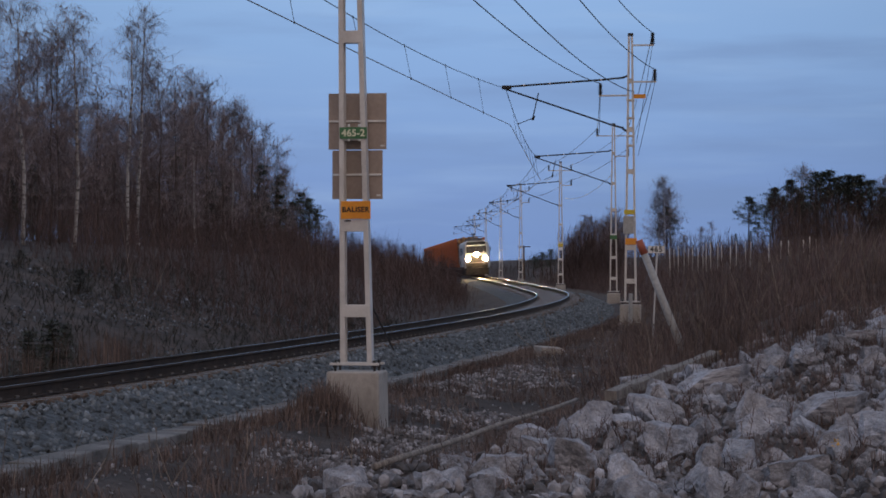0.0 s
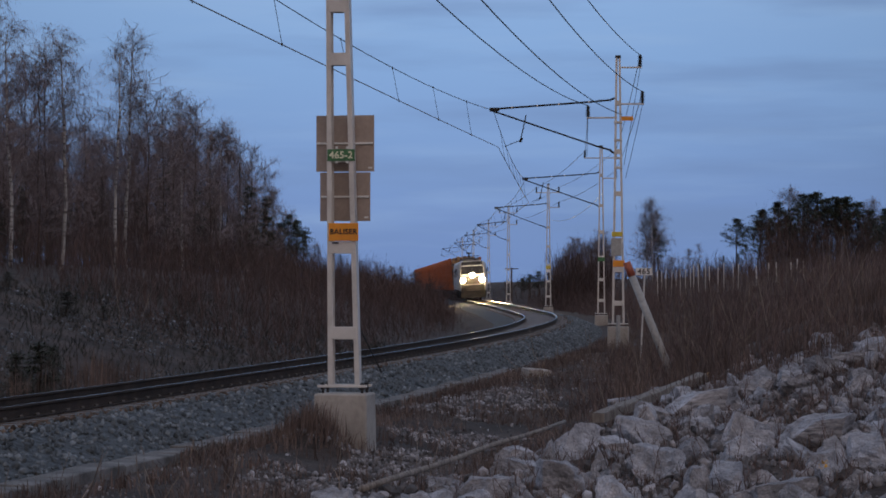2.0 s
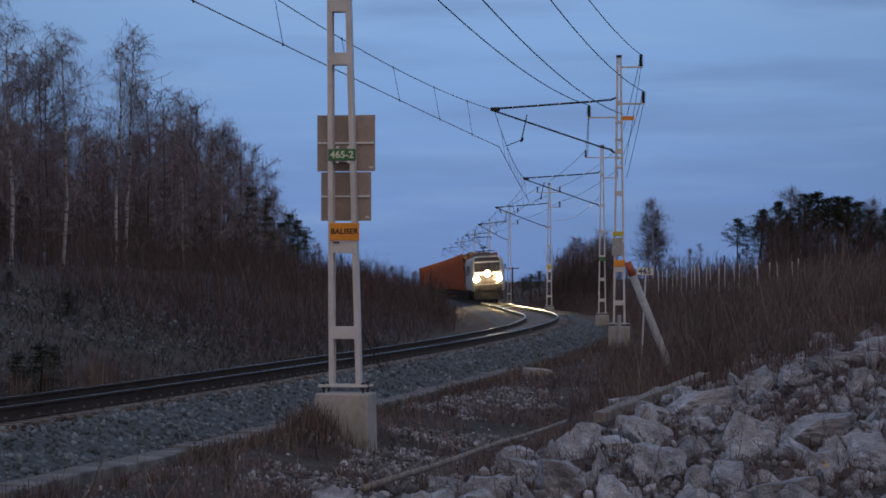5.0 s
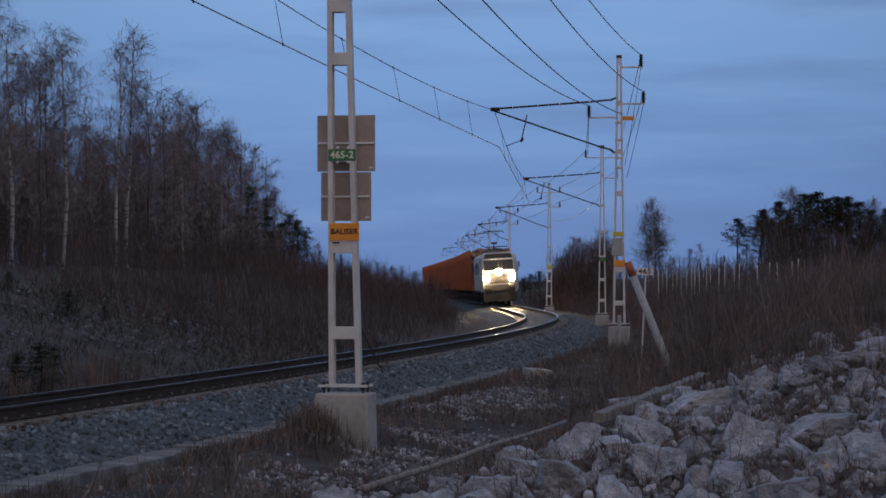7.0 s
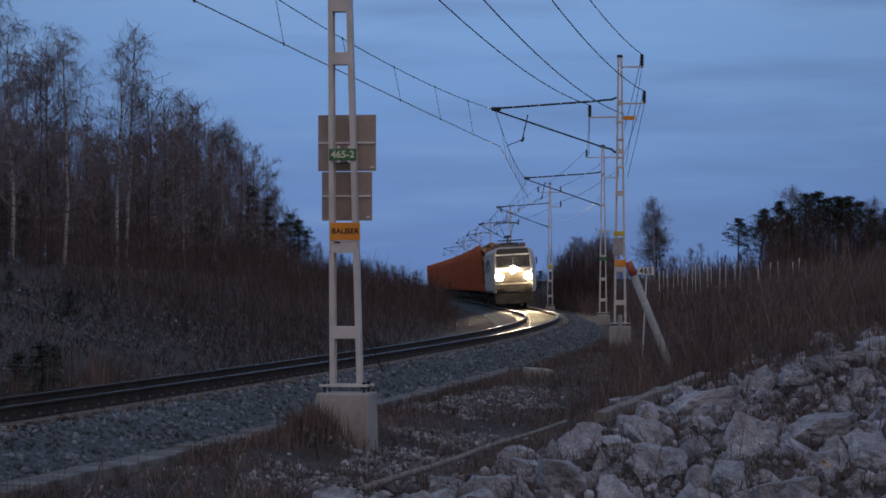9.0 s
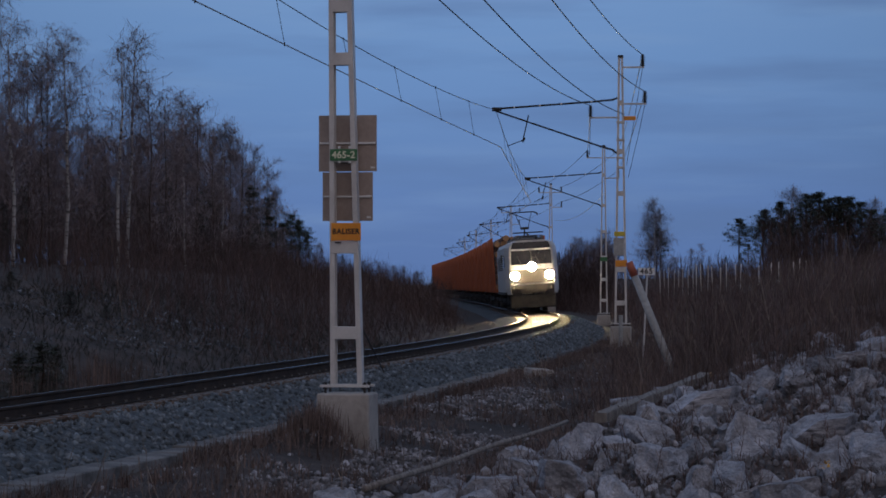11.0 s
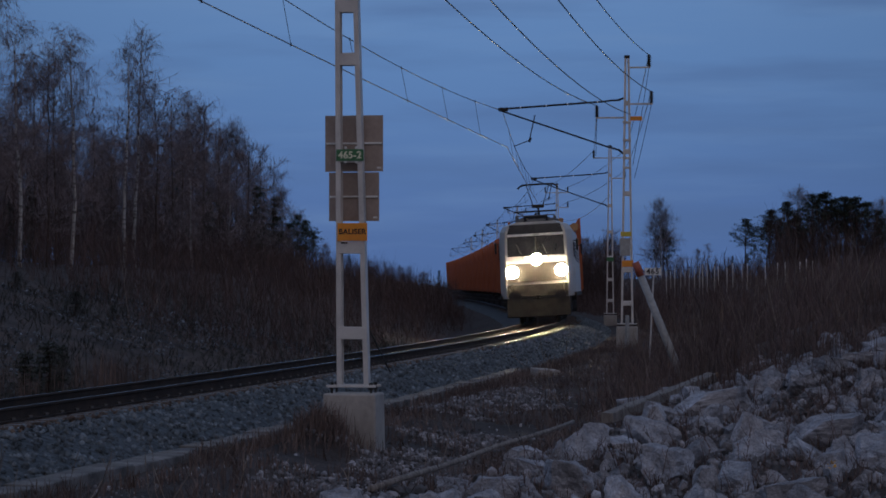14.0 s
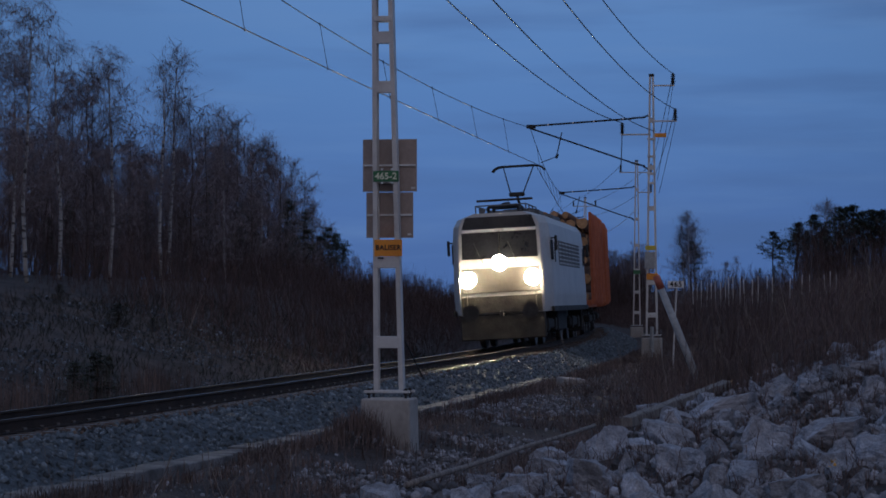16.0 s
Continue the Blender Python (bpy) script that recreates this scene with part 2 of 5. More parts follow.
def lay_line():
    def bend(s):
        if s > EASE_B:
            return 0.00012 if s < 240 else 0.0
        return 0.0014186 + 1.16e-5 * max(s, EASE_A)
    rows = {}
    for sign, end in ((-1, BACK), (1, FAR)):
        x, y, a = 1.958 - 0.75, 80.0, 0.112
        for i in range(int(abs(end) / STEP) + 1):
            s = sign * i * STEP
            rows[s] = (x, y, a)
            a -= sign * STEP * bend(s)
            x += sign * STEP * math.sin(a)
            y += sign * STEP * math.cos(a)
    keys = sorted(rows)
    return np.array(keys), np.array([rows[k] for k in keys])


LINE_S, LINE = lay_line()
CANT = 0.056


def line_at(s):
    return tuple(float(np.interp(s, LINE_S, LINE[:, k])) for k in range(3))


def beside(s, n, z=0.0):
    """The point n metres to the outer side of the track's middle."""
    x, y, a = line_at(s)
    return Vector((x + n * math.cos(a), y - n * math.sin(a), z))


def where(x, y):
    """Offset from the track's middle of plan points (arrays)."""
    xc, a = np.interp(y, LINE[:, 1], LINE[:, 0]), np.interp(y, LINE[:, 1], LINE[:, 2])
    return (x - xc) * np.cos(a)


def s_of(y):
    return float(np.interp(y, LINE[:, 1], LINE_S))


def running(s, z=0.0):
    """Pose of a vehicle on the canted track at s that heads down the line; its own y is forward."""
    x, y, a = line_at(s)
    f = Vector((-math.sin(a), -math.cos(a), 0))
    r = Vector((f.y, -f.x, 0))
    m = Matrix(((r.x, f.x, 0, x), (r.y, f.y, 0, y), (0, 0, 1, z), (0, 0, 0, 1)))
    return m @ Matrix.Rotation(CANT, 4, "Y")


# ---- ground ----
N_PROFILE = [-900, -60, -30, -20, -14, -9, -5, -3.6, -2.7, 2.7, 3.4, 4.2, 6, 8, 10, 14, 25, 60, 900]
Z_PROFILE = [3, 3, 2.7, 2.3, 1.7, 0.6, -0.55, -0.8, -0.55, -0.55, -0.50, -0.42, -0.55, 0.15, 1.0, 1.8, 2.3, 2.5, 2.5]


def pole_x(y):
    return -0.8 + (y - 26.4) * 0.365


def ground_z(x, y):
    x, y = np.asarray(x, float), np.asarray(y, float)
    n = where(x, y)
    z = np.interp(n, N_PROFILE, Z_PROFILE)
    # towards the eye the outer bank is low
    low = np.interp(y, [-40, 0, 8, 18, 24], [0, -0.1, -0.2, -0.55, -0.72])
    w = np.clip((y - 26) / 20, 0, 1) * (n > 4.2) + (n <= 4.2)
    w = np.where(n > 4.2, np.maximum(w, np.clip(1 - (n - 4.2) / 2, 0, 1)), w)
    z = z * w + np.minimum(low, z) * (1 - w)
    # earth piled against the block of the mast
    z = z + 0.27 * np.exp(-((x + 1.55) / 0.36) ** 2 - ((y - 31.2) / 0.5) ** 2)
    # heap of blasted stone
    d = x - pole_x(y)
    top = -0.76 + 0.062 * (y - 26) + 0.035 * (x - 2)
    k = np.clip(d / 0.8, 0, 1) * np.clip((y - 22) / 3, 0, 1) * np.clip((45 - y) / 6, 0, 1)
    z = np.maximum(z, z * (1 - k) + top * k)
    return z


def height(x, y):
    return float(ground_z(x, y)) + 0.05 * noise.noise((x * 0.9, y * 0.9, 0)) + 0.03 * noise.noise((x * 3, y * 3, 4))


def build_ground():
    ys = np.concatenate([np.arange(-60, 18, 3), np.arange(18, 60, 0.4), np.arange(60, 130, 1.0), np.arange(130, 300, 3), np.arange(300, 660, 12), [700, 900, 1400, 2500, 4000]])
    ns = np.concatenate([[-3000, -1200, -500, -250, -120, -80], np.arange(-60, -26, 3), np.arange(-26, -8, 0.8), np.arange(-8, 16, 0.3), np.arange(16, 40, 2), [50, 70, 120, 250, 500, 1200, 3000]])
    V, F = [], []
    for y in ys:
        xc = float(np.interp(y, LINE[:, 1], LINE[:, 0]))
        for n in ns:
            near = 18 <= y < 300 and abs(n) < 60
            x = xc + n
            V.append((x, y, height(x, y) if near else float(ground_z(x, y)) + 0.2 * noise.noise((x * 0.1, y * 0.1, 0))))
    c = len(ns)
    for i in range(len(ys) - 1):
        for j in range(c - 1):
            a = i * c + j
            F.append((a, a + 1, a + c + 1, a + c))
    me = bpy.data.meshes.new("ground")
    me.from_pydata(V, [], F)
    me.shade_smooth()
    return tagged(link("ground", me, M_SOIL), "brown earth with dead grass and scattered stones", "ground", kind="structure")


build_ground()


def sweep(profile, s0, s1, step, closed=True, cant=True, wobble=0.0):
    """A profile of (n, z) drawn along the track."""
    V, F = [], []
    ss = np.arange(s0, s1 + 0.01, step)
    k = len(profile)
    for s in ss:
        x, y, a = line_at(s)
        for n, z in profile:
            dz = (n * CANT if cant else 0.0) + wobble * noise.noise((n * 2, s * 1.3, z))
            V.append((x + n * math.cos(a), y - n * math.sin(a), z + dz))
    for i in range(len(ss) - 1):
        for j in range(k if closed else k - 1):
            a, b = i * k + j, i * k + (j + 1) % k
            F.append((a, b, b + k, a + k))
    if closed:
        F += [tuple(range(k)), tuple((len(ss) - 1) * k + j for j in reversed(range(k)))]
    return V, F


def build_track():
    V, F = sweep([(-2.9, -0.75), (-2.5, -0.52), (-1.75, -0.24), (-1.3, -0.22), (1.3, -0.22), (1.75, -0.24), (2.2, -0.42), (2.75, -0.68)], -120, 660, 1.0, closed=False, wobble=0.03)
    me = bpy.data.meshes.new("track_bed")
    me.from_pydata(V, [], F)
    me.shade_smooth()
    tagged(link("track_bed", me, M_BED), "grey crushed granite ballast bed", "track bed", kind="structure")
    for side in (-1, 1):
        g = side * 0.75
        t = thing("rail", Matrix(), "rusty steel running rail with a worn bright head", "rail", "running rails")
        prof = [(g - 0.07, -0.172), (g + 0.07, -0.172), (g + 0.07, -0.160), (g + 0.010, -0.145), (g + 0.010, -0.045), (g + 0.035, -0.032), (g + 0.036, -0.008), (g + 0.03, -0.0035),
                (g, -0.0045), (g - 0.024, -0.006), (g - 0.031, -0.016), (g - 0.035, -0.032), (g - 0.010, -0.045), (g - 0.010, -0.145), (g - 0.07, -0.160)]
        V, F = sweep(prof, -120, 640, 1.0)
        me = bpy.data.meshes.new("web")
        me.from_pydata(V, [], F)
        link("web", me, M_RAILSIDE, t)
        # running band and the corner that the wheels polish
        V, F = sweep([(g + dx, dz) for dx, dz in ((-0.0365, -0.014), (0.018, -0.014), (0.0203, -0.0035), (0.0202, -0.0016), (0.0198, -0.0012), (0.0185, -0.00095), (0.014, -0.0005), (0.007, -0.0001), (0, 0), (-0.012, -0.0004),
                                               (-0.022, -0.0014), (-0.029, -0.0035), (-0.0335, -0.0072), (-0.036, -0.0115))], -120, 640, 1.0)
        me = bpy.data.meshes.new("head")
        me.from_pydata(V, [], F)
        me.shade_smooth()
        link("head", me, M_RAILHEAD, t, "polished steel rail head")


build_track()

# ---- catenary masts ----
def beam(bm, a, b, w0, w1, d):
    """A straight square-cut bar from a to b, w0 to w1 wide along x and d deep along y."""
    vs = []
    for p, w in ((a, w0), (b, w1)):
        for sx, sy in ((-1, -1), (1, -1), (1, 1), (-1, 1)):
            vs.append(bm.verts.new((p[0] + sx * w / 2, p[1] + sy * d / 2, p[2])))
    for i in range(4):
        j = (i + 1) % 4
        bm.faces.new((vs[i], vs[j], vs[4 + j], vs[4 + i]))
    bm.faces.new(vs[:4][::-1])
    bm.faces.new(vs[4:])


def channel(bm, a, b, w, d, open_side):
    """A rolled channel with its web on the outside and two flanges."""
    t, o = 0.012, open_side
    prof = [(-w / 2, -d / 2), (w / 2, -d / 2), (w / 2, -d / 2 + t), (-w / 2 + t, -d / 2 + t), (-w / 2 + t, d / 2 - t), (w / 2, d / 2 - t), (w / 2, d / 2), (-w / 2, d / 2)]
    rings = [[bm.verts.new((p[0] + o * x, p[1] + y, p[2])) for x, y in prof] for p in (a, b)]
    for k in range(8):
        bm.faces.new((rings[0][k], rings[0][(k + 1) % 8], rings[1][(k + 1) % 8], rings[1][k]))
    bm.faces.new(rings[0][::-1])
    bm.faces.new(rings[1])


def insulator(bm, p, up, length, r=0.055, sheds=6):
    p, up = Vector(p), Vector(up).normalized()
    rod(bm, p, p + up * length, r * 0.45, n=8)
    for i in range(sheds):
        a = p + up * length * (0.12 + 0.76 * i / (sheds - 1))
        rod(bm, a - up * length * 0.045, a + up * length * 0.03, r, r * 0.55, n=10)


MAST_H = 8.3
BARS = [0.72, 1.75, 2.85, 4.02, 4.66, 5.6, 6.5, 7.4, 8.15]


def mast(m, height, bottom, top_w=0.2, bars=BARS, block=0.64, depth_down=0.75, reach=4.1, tube_z=7.0, contact=5.55, arms=True, rear_arms=True, far_arms=False, label="", lean=0.0):
    t = thing("catenary_mast", m, label or "galvanised steel lattice catenary mast on a concrete block", "catenary mast", "masts along the track")
    # block, wider below
    bm = bmesh.new()
    vs = box(bm, (0, 0, -depth_down / 2), (block, block * 0.9, depth_down), 0.02)
    for v in vs:
        k = 1 + 0.04 * max(0, -v.co.z) / depth_down
        v.co.x *= k
        v.co.y *= k
    part("foundation", bm, M_CONCRETE, t, "cast concrete foundation block")
    bm = bmesh.new()
    for sy in (-0.16, 0.16):
        box(bm, (0, sy, 0.085), (block * 0.94, 0.05, 0.032), 0.004)
    base = part("base_frame", bm, M_GALV, t, "pale steel bars across the block")
    for sx in (-0.24, 0.24):
        for sy in (-0.14, 0.14):
            bm = bmesh.new()
            rod(bm, (sx, sy, -0.02), (sx, sy, 0.13), 0.016, n=8)
            rod(bm, (sx, sy, 0.045), (sx, sy, 0.068), 0.03, n=6)
            rod(bm, (sx, sy, 0.102), (sx, sy, 0.118), 0.03, n=6)
            part("anchor_bolt", bm, M_INSUL, base)
    hw = bottom / 2
    for sx in (-1, 1):
        bm = bmesh.new()
        channel(bm, (sx * (hw - 0.03), 0, 0.09), (sx * (top_w / 2 - 0.03) + lean, 0, height), 0.06, 0.14, -sx)
        part("leg", bm, M_GALV, t)
    for z in bars:
        if z < height:
            w = bottom + (top_w - bottom) * z / height
            part("batten", one(box, (lean * z / height, 0, z), (w - 0.03, 0.146, 0.15), 0.004), M_GALV, t)
    part("cap", one(box, (lean, 0, height + 0.03), (top_w + 0.02, 0.16, 0.09), 0.01), M_INSUL, t)
    if arms:
        # hinged bracket that holds the wires over the track
        c = part("top_tube", one(rod, (-0.62, 0, tube_z - 0.04), (-reach, 0, tube_z - 0.26), 0.03), M_WIRE, t, "dark steel bracket tube")
        part("insulator", one(insulator, (-0.2, 0, tube_z), (-0.44, 0, -0.03), 0.44, 0.05), M_INSUL, c)
        st = part("strut", one(rod, (-0.68, 0, tube_z - 1.42), (-reach, 0, tube_z - 0.30), 0.026), M_WIRE, t, "dark steel bracket strut")
        part("insulator", one(insulator, (-0.2, 0, tube_z - 1.56), (-0.5, 0, 0.14), 0.5, 0.05), M_INSUL, st)
        part("clamp", one(box, (-reach + 0.1, 0, tube_z - 0.27), (0.3, 0.07, 0.12), 0.01), M_WIRE, t)
        part("hinge", one(rod, (-0.1, 0, tube_z + 0.06), (-0.24, 0, tube_z), 0.03), M_WIRE, t)
        part("hinge", one(rod, (-0.1, 0, tube_z - 1.66), (-0.26, 0, tube_z - 1.56), 0.03), M_WIRE, t)
        bm = bmesh.new()
        rod(bm, (-2.85, 0, tube_z - 0.45), (-3.02, 0, contact + 0.24), 0.018)
        rod(bm, (-2.98, 0, contact + 0.3), (-3.04, 0, contact + 0.16), 0.04)
        part("drop_bracket", bm, M_WIRE, t)
        part("registration_arm", one(rod, (-3.02, 0, contact + 0.22), (-reach + 0.42, 0, contact + 0.03), 0.013), M_WIRE, t)
    for f in (0.08, 0.36, 0.56, 0.8) if arms else ():
        a, b = Vector((-0.62, 0, tube_z - 0.04)), Vector((-reach, 0, tube_z - 0.26))
        p, q = a.lerp(b, f), a.lerp(b, f + 0.012)
        part("band", one(rod, p, q, 0.036, n=10), M_STRIP, c)
    if far_arms:
        for z, x in ((7.75, 0.72), (6.75, 0.72)):
            a = part("side_arm", one(box, (x / 2 + 0.05, 0, z), (x, 0.06, 0.05), 0.004), M_GALV, t)
            part("insulator", one(insulator, (x, 0, z + 0.02), (0, 0, 1), 0.38, 0.085), M_INSUL, a)
        a = part("side_arm", one(box, (-0.45, 0, 7.75), (0.8, 0.06, 0.05), 0.004), M_GALV, t)
        part("insulator", one(insulator, (-0.8, 0, 7.77), (0, 0, 1), 0.36, 0.085), M_INSUL, a)
    elif rear_arms:
        for z, x in ((8.0, 0.68), (6.87, 0.75)):
            a = part("side_arm", one(box, (x / 2 + 0.05, 0, z), (x, 0.06, 0.05), 0.004), M_GALV, t)
            part("insulator", one(insulator, (x, 0, z + 0.02), (0, 0, 1), 0.38, 0.085), M_INSUL, a)
        a = part("side_arm", one(box, (-0.5, 0, 6.45), (0.95, 0.06, 0.05), 0.004), M_GALV, t)
        part("insulator", one(insulator, (-0.93, 0, 6.47), (0, 0, 1), 0.36, 0.085), M_INSUL, a)
        for z in (5.75, 6.3, 5.2, 4.9):
            part("bracket_band", one(box, (lean * z / height, 0, z), (0.26, 0.17, 0.07), 0.006), M_GALV, t)
    return t


def upright(x, y, z, turn=None):
    """Pose at a plan point with the x axis square to the track, away from it."""
    a = line_at(s_of(y))[2] if turn is None else turn
    return pose(x, y, z, 0, 0, -math.degrees(a))


MASTS = [(-9.3, -17.5, 0.15), (-1.17, 32.0, 0.16), (5.44, 82.0, 0.19), (7.85, 131.0, 0.0), (7.2, 180.0, 0.0), (5.75, 230.0, 0.0), (4.9, 280.0, 0.0), (3.9, 330, 0), (2.9, 380, 0)]
REACH = {3: 3.85, 4: 3.6, 5: 2.7, 6: 2.5}
mast_things = []
for i, (x, y, z) in enumerate(MASTS):
    reach = REACH.get(i, abs(float(where(x, y))) - 0.05)
    lab = {1: "tall galvanised lattice mast with sign panels on a concrete block", 2: "lattice mast with wire bracket, insulator arms and small plates"}.get(i, "")
    mast_things.append(mast(upright(x, y, z), MAST_H, 0.39, 0.2 if i < 2 else 0.15, BARS if i < 2 else (0.72, 1.75, 2.85, 4.1, 5.4, 6.9), reach=reach, label=lab, lean=-0.14 if i == 1 else 0.0, depth_down=0.9, far_arms=i > 2))


def lettering(name, words, size, m, mat, parent, depth=0.002, spacing=1.0):
    cu = bpy.data.curves.new(name, "FONT")
    cu.body, cu.size, cu.extrude, cu.align_x, cu.align_y = words, size, depth, "CENTER", "CENTER"
    cu.space_character = spacing
    cu.offset = size * 0.03
    tmp = bpy.data.objects.new(name, cu)
    scene.collection.objects.link(tmp)
    me = bpy.data.meshes.new_from_object(tmp.evaluated_get(bpy.context.evaluated_depsgraph_get()))
    bpy.data.objects.remove(tmp)
    me.materials.clear()
    ob = link(name, me, mat, parent)
    ob.matrix_basis = m
    return ob


FACE = pose(0, 0, 0, 90, 0, 0)


def dress_near_mast(t):
    """Plates on the mast in the foreground. Front is -y of the mast."""
    for n, z0, w, z1 in (("speed_board", 2.67, 0.715, 3.35), ("speed_board", 2.07, 0.62, 2.66)):
        b = part(n, one(box, (-0.022, 0.12, (z0 + z1) / 2), (w, 0.012, z1 - z0), 0.003), M_PANEL, t, "square sign board seen from its plain back")
        part("stiffener", one(box, (-0.022, 0.10, (z0 + z1) / 2), (w - 0.03, 0.03, 0.024), 0.003), M_STRIP, b)
        part("type_plate", one(box, (w / 2 - 0.07, 0.112, z0 + 0.045), (0.05, 0.006, 0.022)), M_WHITE, b)
    g = part("number_plate", one(box, (-0.03, -0.09, 2.86), (0.335, 0.008, 0.14), 0.002), M_GREEN, t, "green mast plate with cream number")
    lettering("lettering", "465-2", 0.118, pose(-0.03, -0.0955, 2.858) @ FACE, M_CREAM, g, spacing=1.05)
    bm = bmesh.new()
    for x, z in ((-0.085, 2.95), (0.045, 2.95), (-0.085, 2.775), (0.045, 2.775)):
        box(bm, (x, -0.085, z), (0.03, 0.02, 0.03), 0.004)
    part("clip", bm, M_WHITE, g)
    o = part("warning_plate", one(box, (0.0, -0.09, 1.935), (0.365, 0.008, 0.215), 0.003), M_ORANGE, t, "orange plate reading BALISER")
    lettering("lettering", "BALISER", 0.088, pose(0.0, -0.0955, 1.937) @ FACE, M_BLACK, o, spacing=1.08)
    part("latch", one(box, (-0.10, -0.085, 1.805), (0.075, 0.02, 0.018)), M_BLACK, t)
    part("earth_cable", one(rod, (0.19, 0.03, 0.75), (0.40, 0.25, 0.24), 0.010), M_WIRE, t)


dress_near_mast(mast_things[1])


def dress_second_mast(t):
    p = part("box_plate", one(box, (-0.06, -0.12, 2.45), (0.32, 0.05, 0.55), 0.006), M_PIPE, t, "grey sign back")
    g = part("number_plate", one(box, (-0.03, -0.16, 2.85), (0.33, 0.01, 0.14), 0.003), M_YELLOW, t, "yellow-green number plate")
    part("clip", one(box, (0.13, -0.16, 2.62), (0.05, 0.01, 0.1)), M_WHITE, t)
    part("warning_plate", one(box, (0.02, -0.10, 1.94), (0.36, 0.01, 0.2), 0.003), M_ORANGE, t, "small orange plate")
    part("flag_plate", one(box, (0.28, -0.05, 6.42), (0.38, 0.012, 0.13), 0.003), M_ORANGE, t, "orange flag plate")
    part("pipe", one(rod, (0.02, -0.45, -1.0), (0.02, -0.42, 0.35), 0.06), M_PIPE, t)


dress_second_mast(mast_things[2])
for i in (3, 4):
    t = mast_things[i]
    part("number_plate", one(box, (0.0, -0.09, 2.7 if i == 4 else 2.75), (0.34, 0.01, 0.2), 0.003), M_YELLOW if i == 4 else M_GREEN, t, "small coloured number plate")
    if i == 4:
        part("reflector", one(box, (0.0, -0.09, 2.45), (0.26, 0.01, 0.2), 0.003), M_WHITE, t)


# ---- wires ----
def sagging(a, b, sag, k=16):
    return [a.lerp(b, i / k) - Vector((0, 0, 4 * sag * (i / k) * (1 - i / k))) for i in range(k + 1)]


def wire_mesh(name, pts, r, n=5):
    h = Heap()
    h.tube(pts, [r] * len(pts), n)
    return h.mesh(name, True)


def build_wires():
    def spot(i, x, z):
        return mast_things[i].matrix_world @ Vector((x, 0, z))
    last = len(MASTS) - 1
    for i in range(last):
        ra, rb = [REACH.get(j, abs(float(where(MASTS[j][0], MASTS[j][1])))) for j in (i, i + 1)]
        na, nb = [0.9 if j < 2 else 0.27 if j < 7 else (0.2 if j % 2 else -0.2) for j in (i, i + 1)]
        c0, c1 = spot(i, -ra + na, 5.56), spot(i + 1, -rb + nb, 5.56)
        m0, m1 = spot(i, -ra + na - 0.15, 6.70), spot(i + 1, -rb + nb - 0.15, 6.70)
        t = thing("overhead_line", Matrix(), "dark contact wire hung by droppers from a messenger wire", "overhead line", "spans of overhead line")
        link("contact_wire", wire_mesh("contact_wire", sagging(c0, c1, 0.03), 0.011 if i < 2 else 0.012), M_CONTACT, t)
        link("messenger_wire", wire_mesh("messenger_wire", sagging(m0, m1, 0.42), 0.010 if i < 2 else 0.011), M_WIRE, t)
        for k in range(1, 7):
            f = k / 7
            a = c0.lerp(c1, f) - Vector((0, 0, 0.12 * f * (1 - f)))
            b = m0.lerp(m1, f) - Vector((0, 0, 1.68 * f * (1 - f)))
            bm = one(rod, a, b, 0.006, n=5)
            for p in (a, b):
                rod(bm, p - Vector((0, 0, 0.03)), p + Vector((0, 0, 0.03)), 0.014, n=6)
            part("dropper", bm, M_WIRE, t)
        hang = ((0.68, 8.38), (0.75, 7.25), (-0.93, 6.83), (0.12, 6.55)) if i < 2 else ((0.72, 8.13), (0.72, 7.13), (-0.8, 8.11))
        hang_b = ((0.72, 8.13), (0.72, 7.13), (-0.8, 8.11)) if i == 2 else hang
        if i == 2:
            hang = ((0.68, 8.38), (0.75, 7.25), (-0.93, 6.83))
        for (x, z), (xb, zb) in zip(hang, hang_b):
            w = link("feeder_wire", wire_mesh("feeder_wire", sagging(spot(i, x, z), spot(i + 1, xb, zb), 0.55 if i < 2 else 0.22), 0.013 if i < 2 else 0.012), M_WIRE)
            tagged(w, "dark overhead feeder wire between masts", "wire", "feeder wires")
    # brighter than the other feeders: the headlamp's glint is in its colour
    w = link("feeder_wire", wire_mesh("feeder_wire", sagging(spot(3, 0.1, 6.05), spot(4, 0.3, 5.9), 0.5), 0.014), M_STRIP)
    tagged(w, "pale aluminium wire slung between masts, headlamp glint in its colour", "wire", "feeder wires")
    # slack tails at the second mast
    for k, (x0, z0, x1, z1) in enumerate(((0.68, 8.0, 0.2, 5.0), (0.75, 6.85, 0.25, 4.6), (-0.93, 6.47, -0.95, 5.3))):
        w = link("jumper_cable", wire_mesh("jumper_cable", sagging(spot(2, x0, z0), spot(2, x1, z1) + Vector((0, 0.3, 0)), 0.05), 0.008), M_WIRE)
        tagged(w, "thin slack cable hanging on the mast", "cable", "jumper cables")


build_wires()


# ---- train ----
def pale(name, c, rough=0.45):
    return material(name, tuple(v * 0.88 for v in c), c, rough, 1.2, 6, fine=0.05)


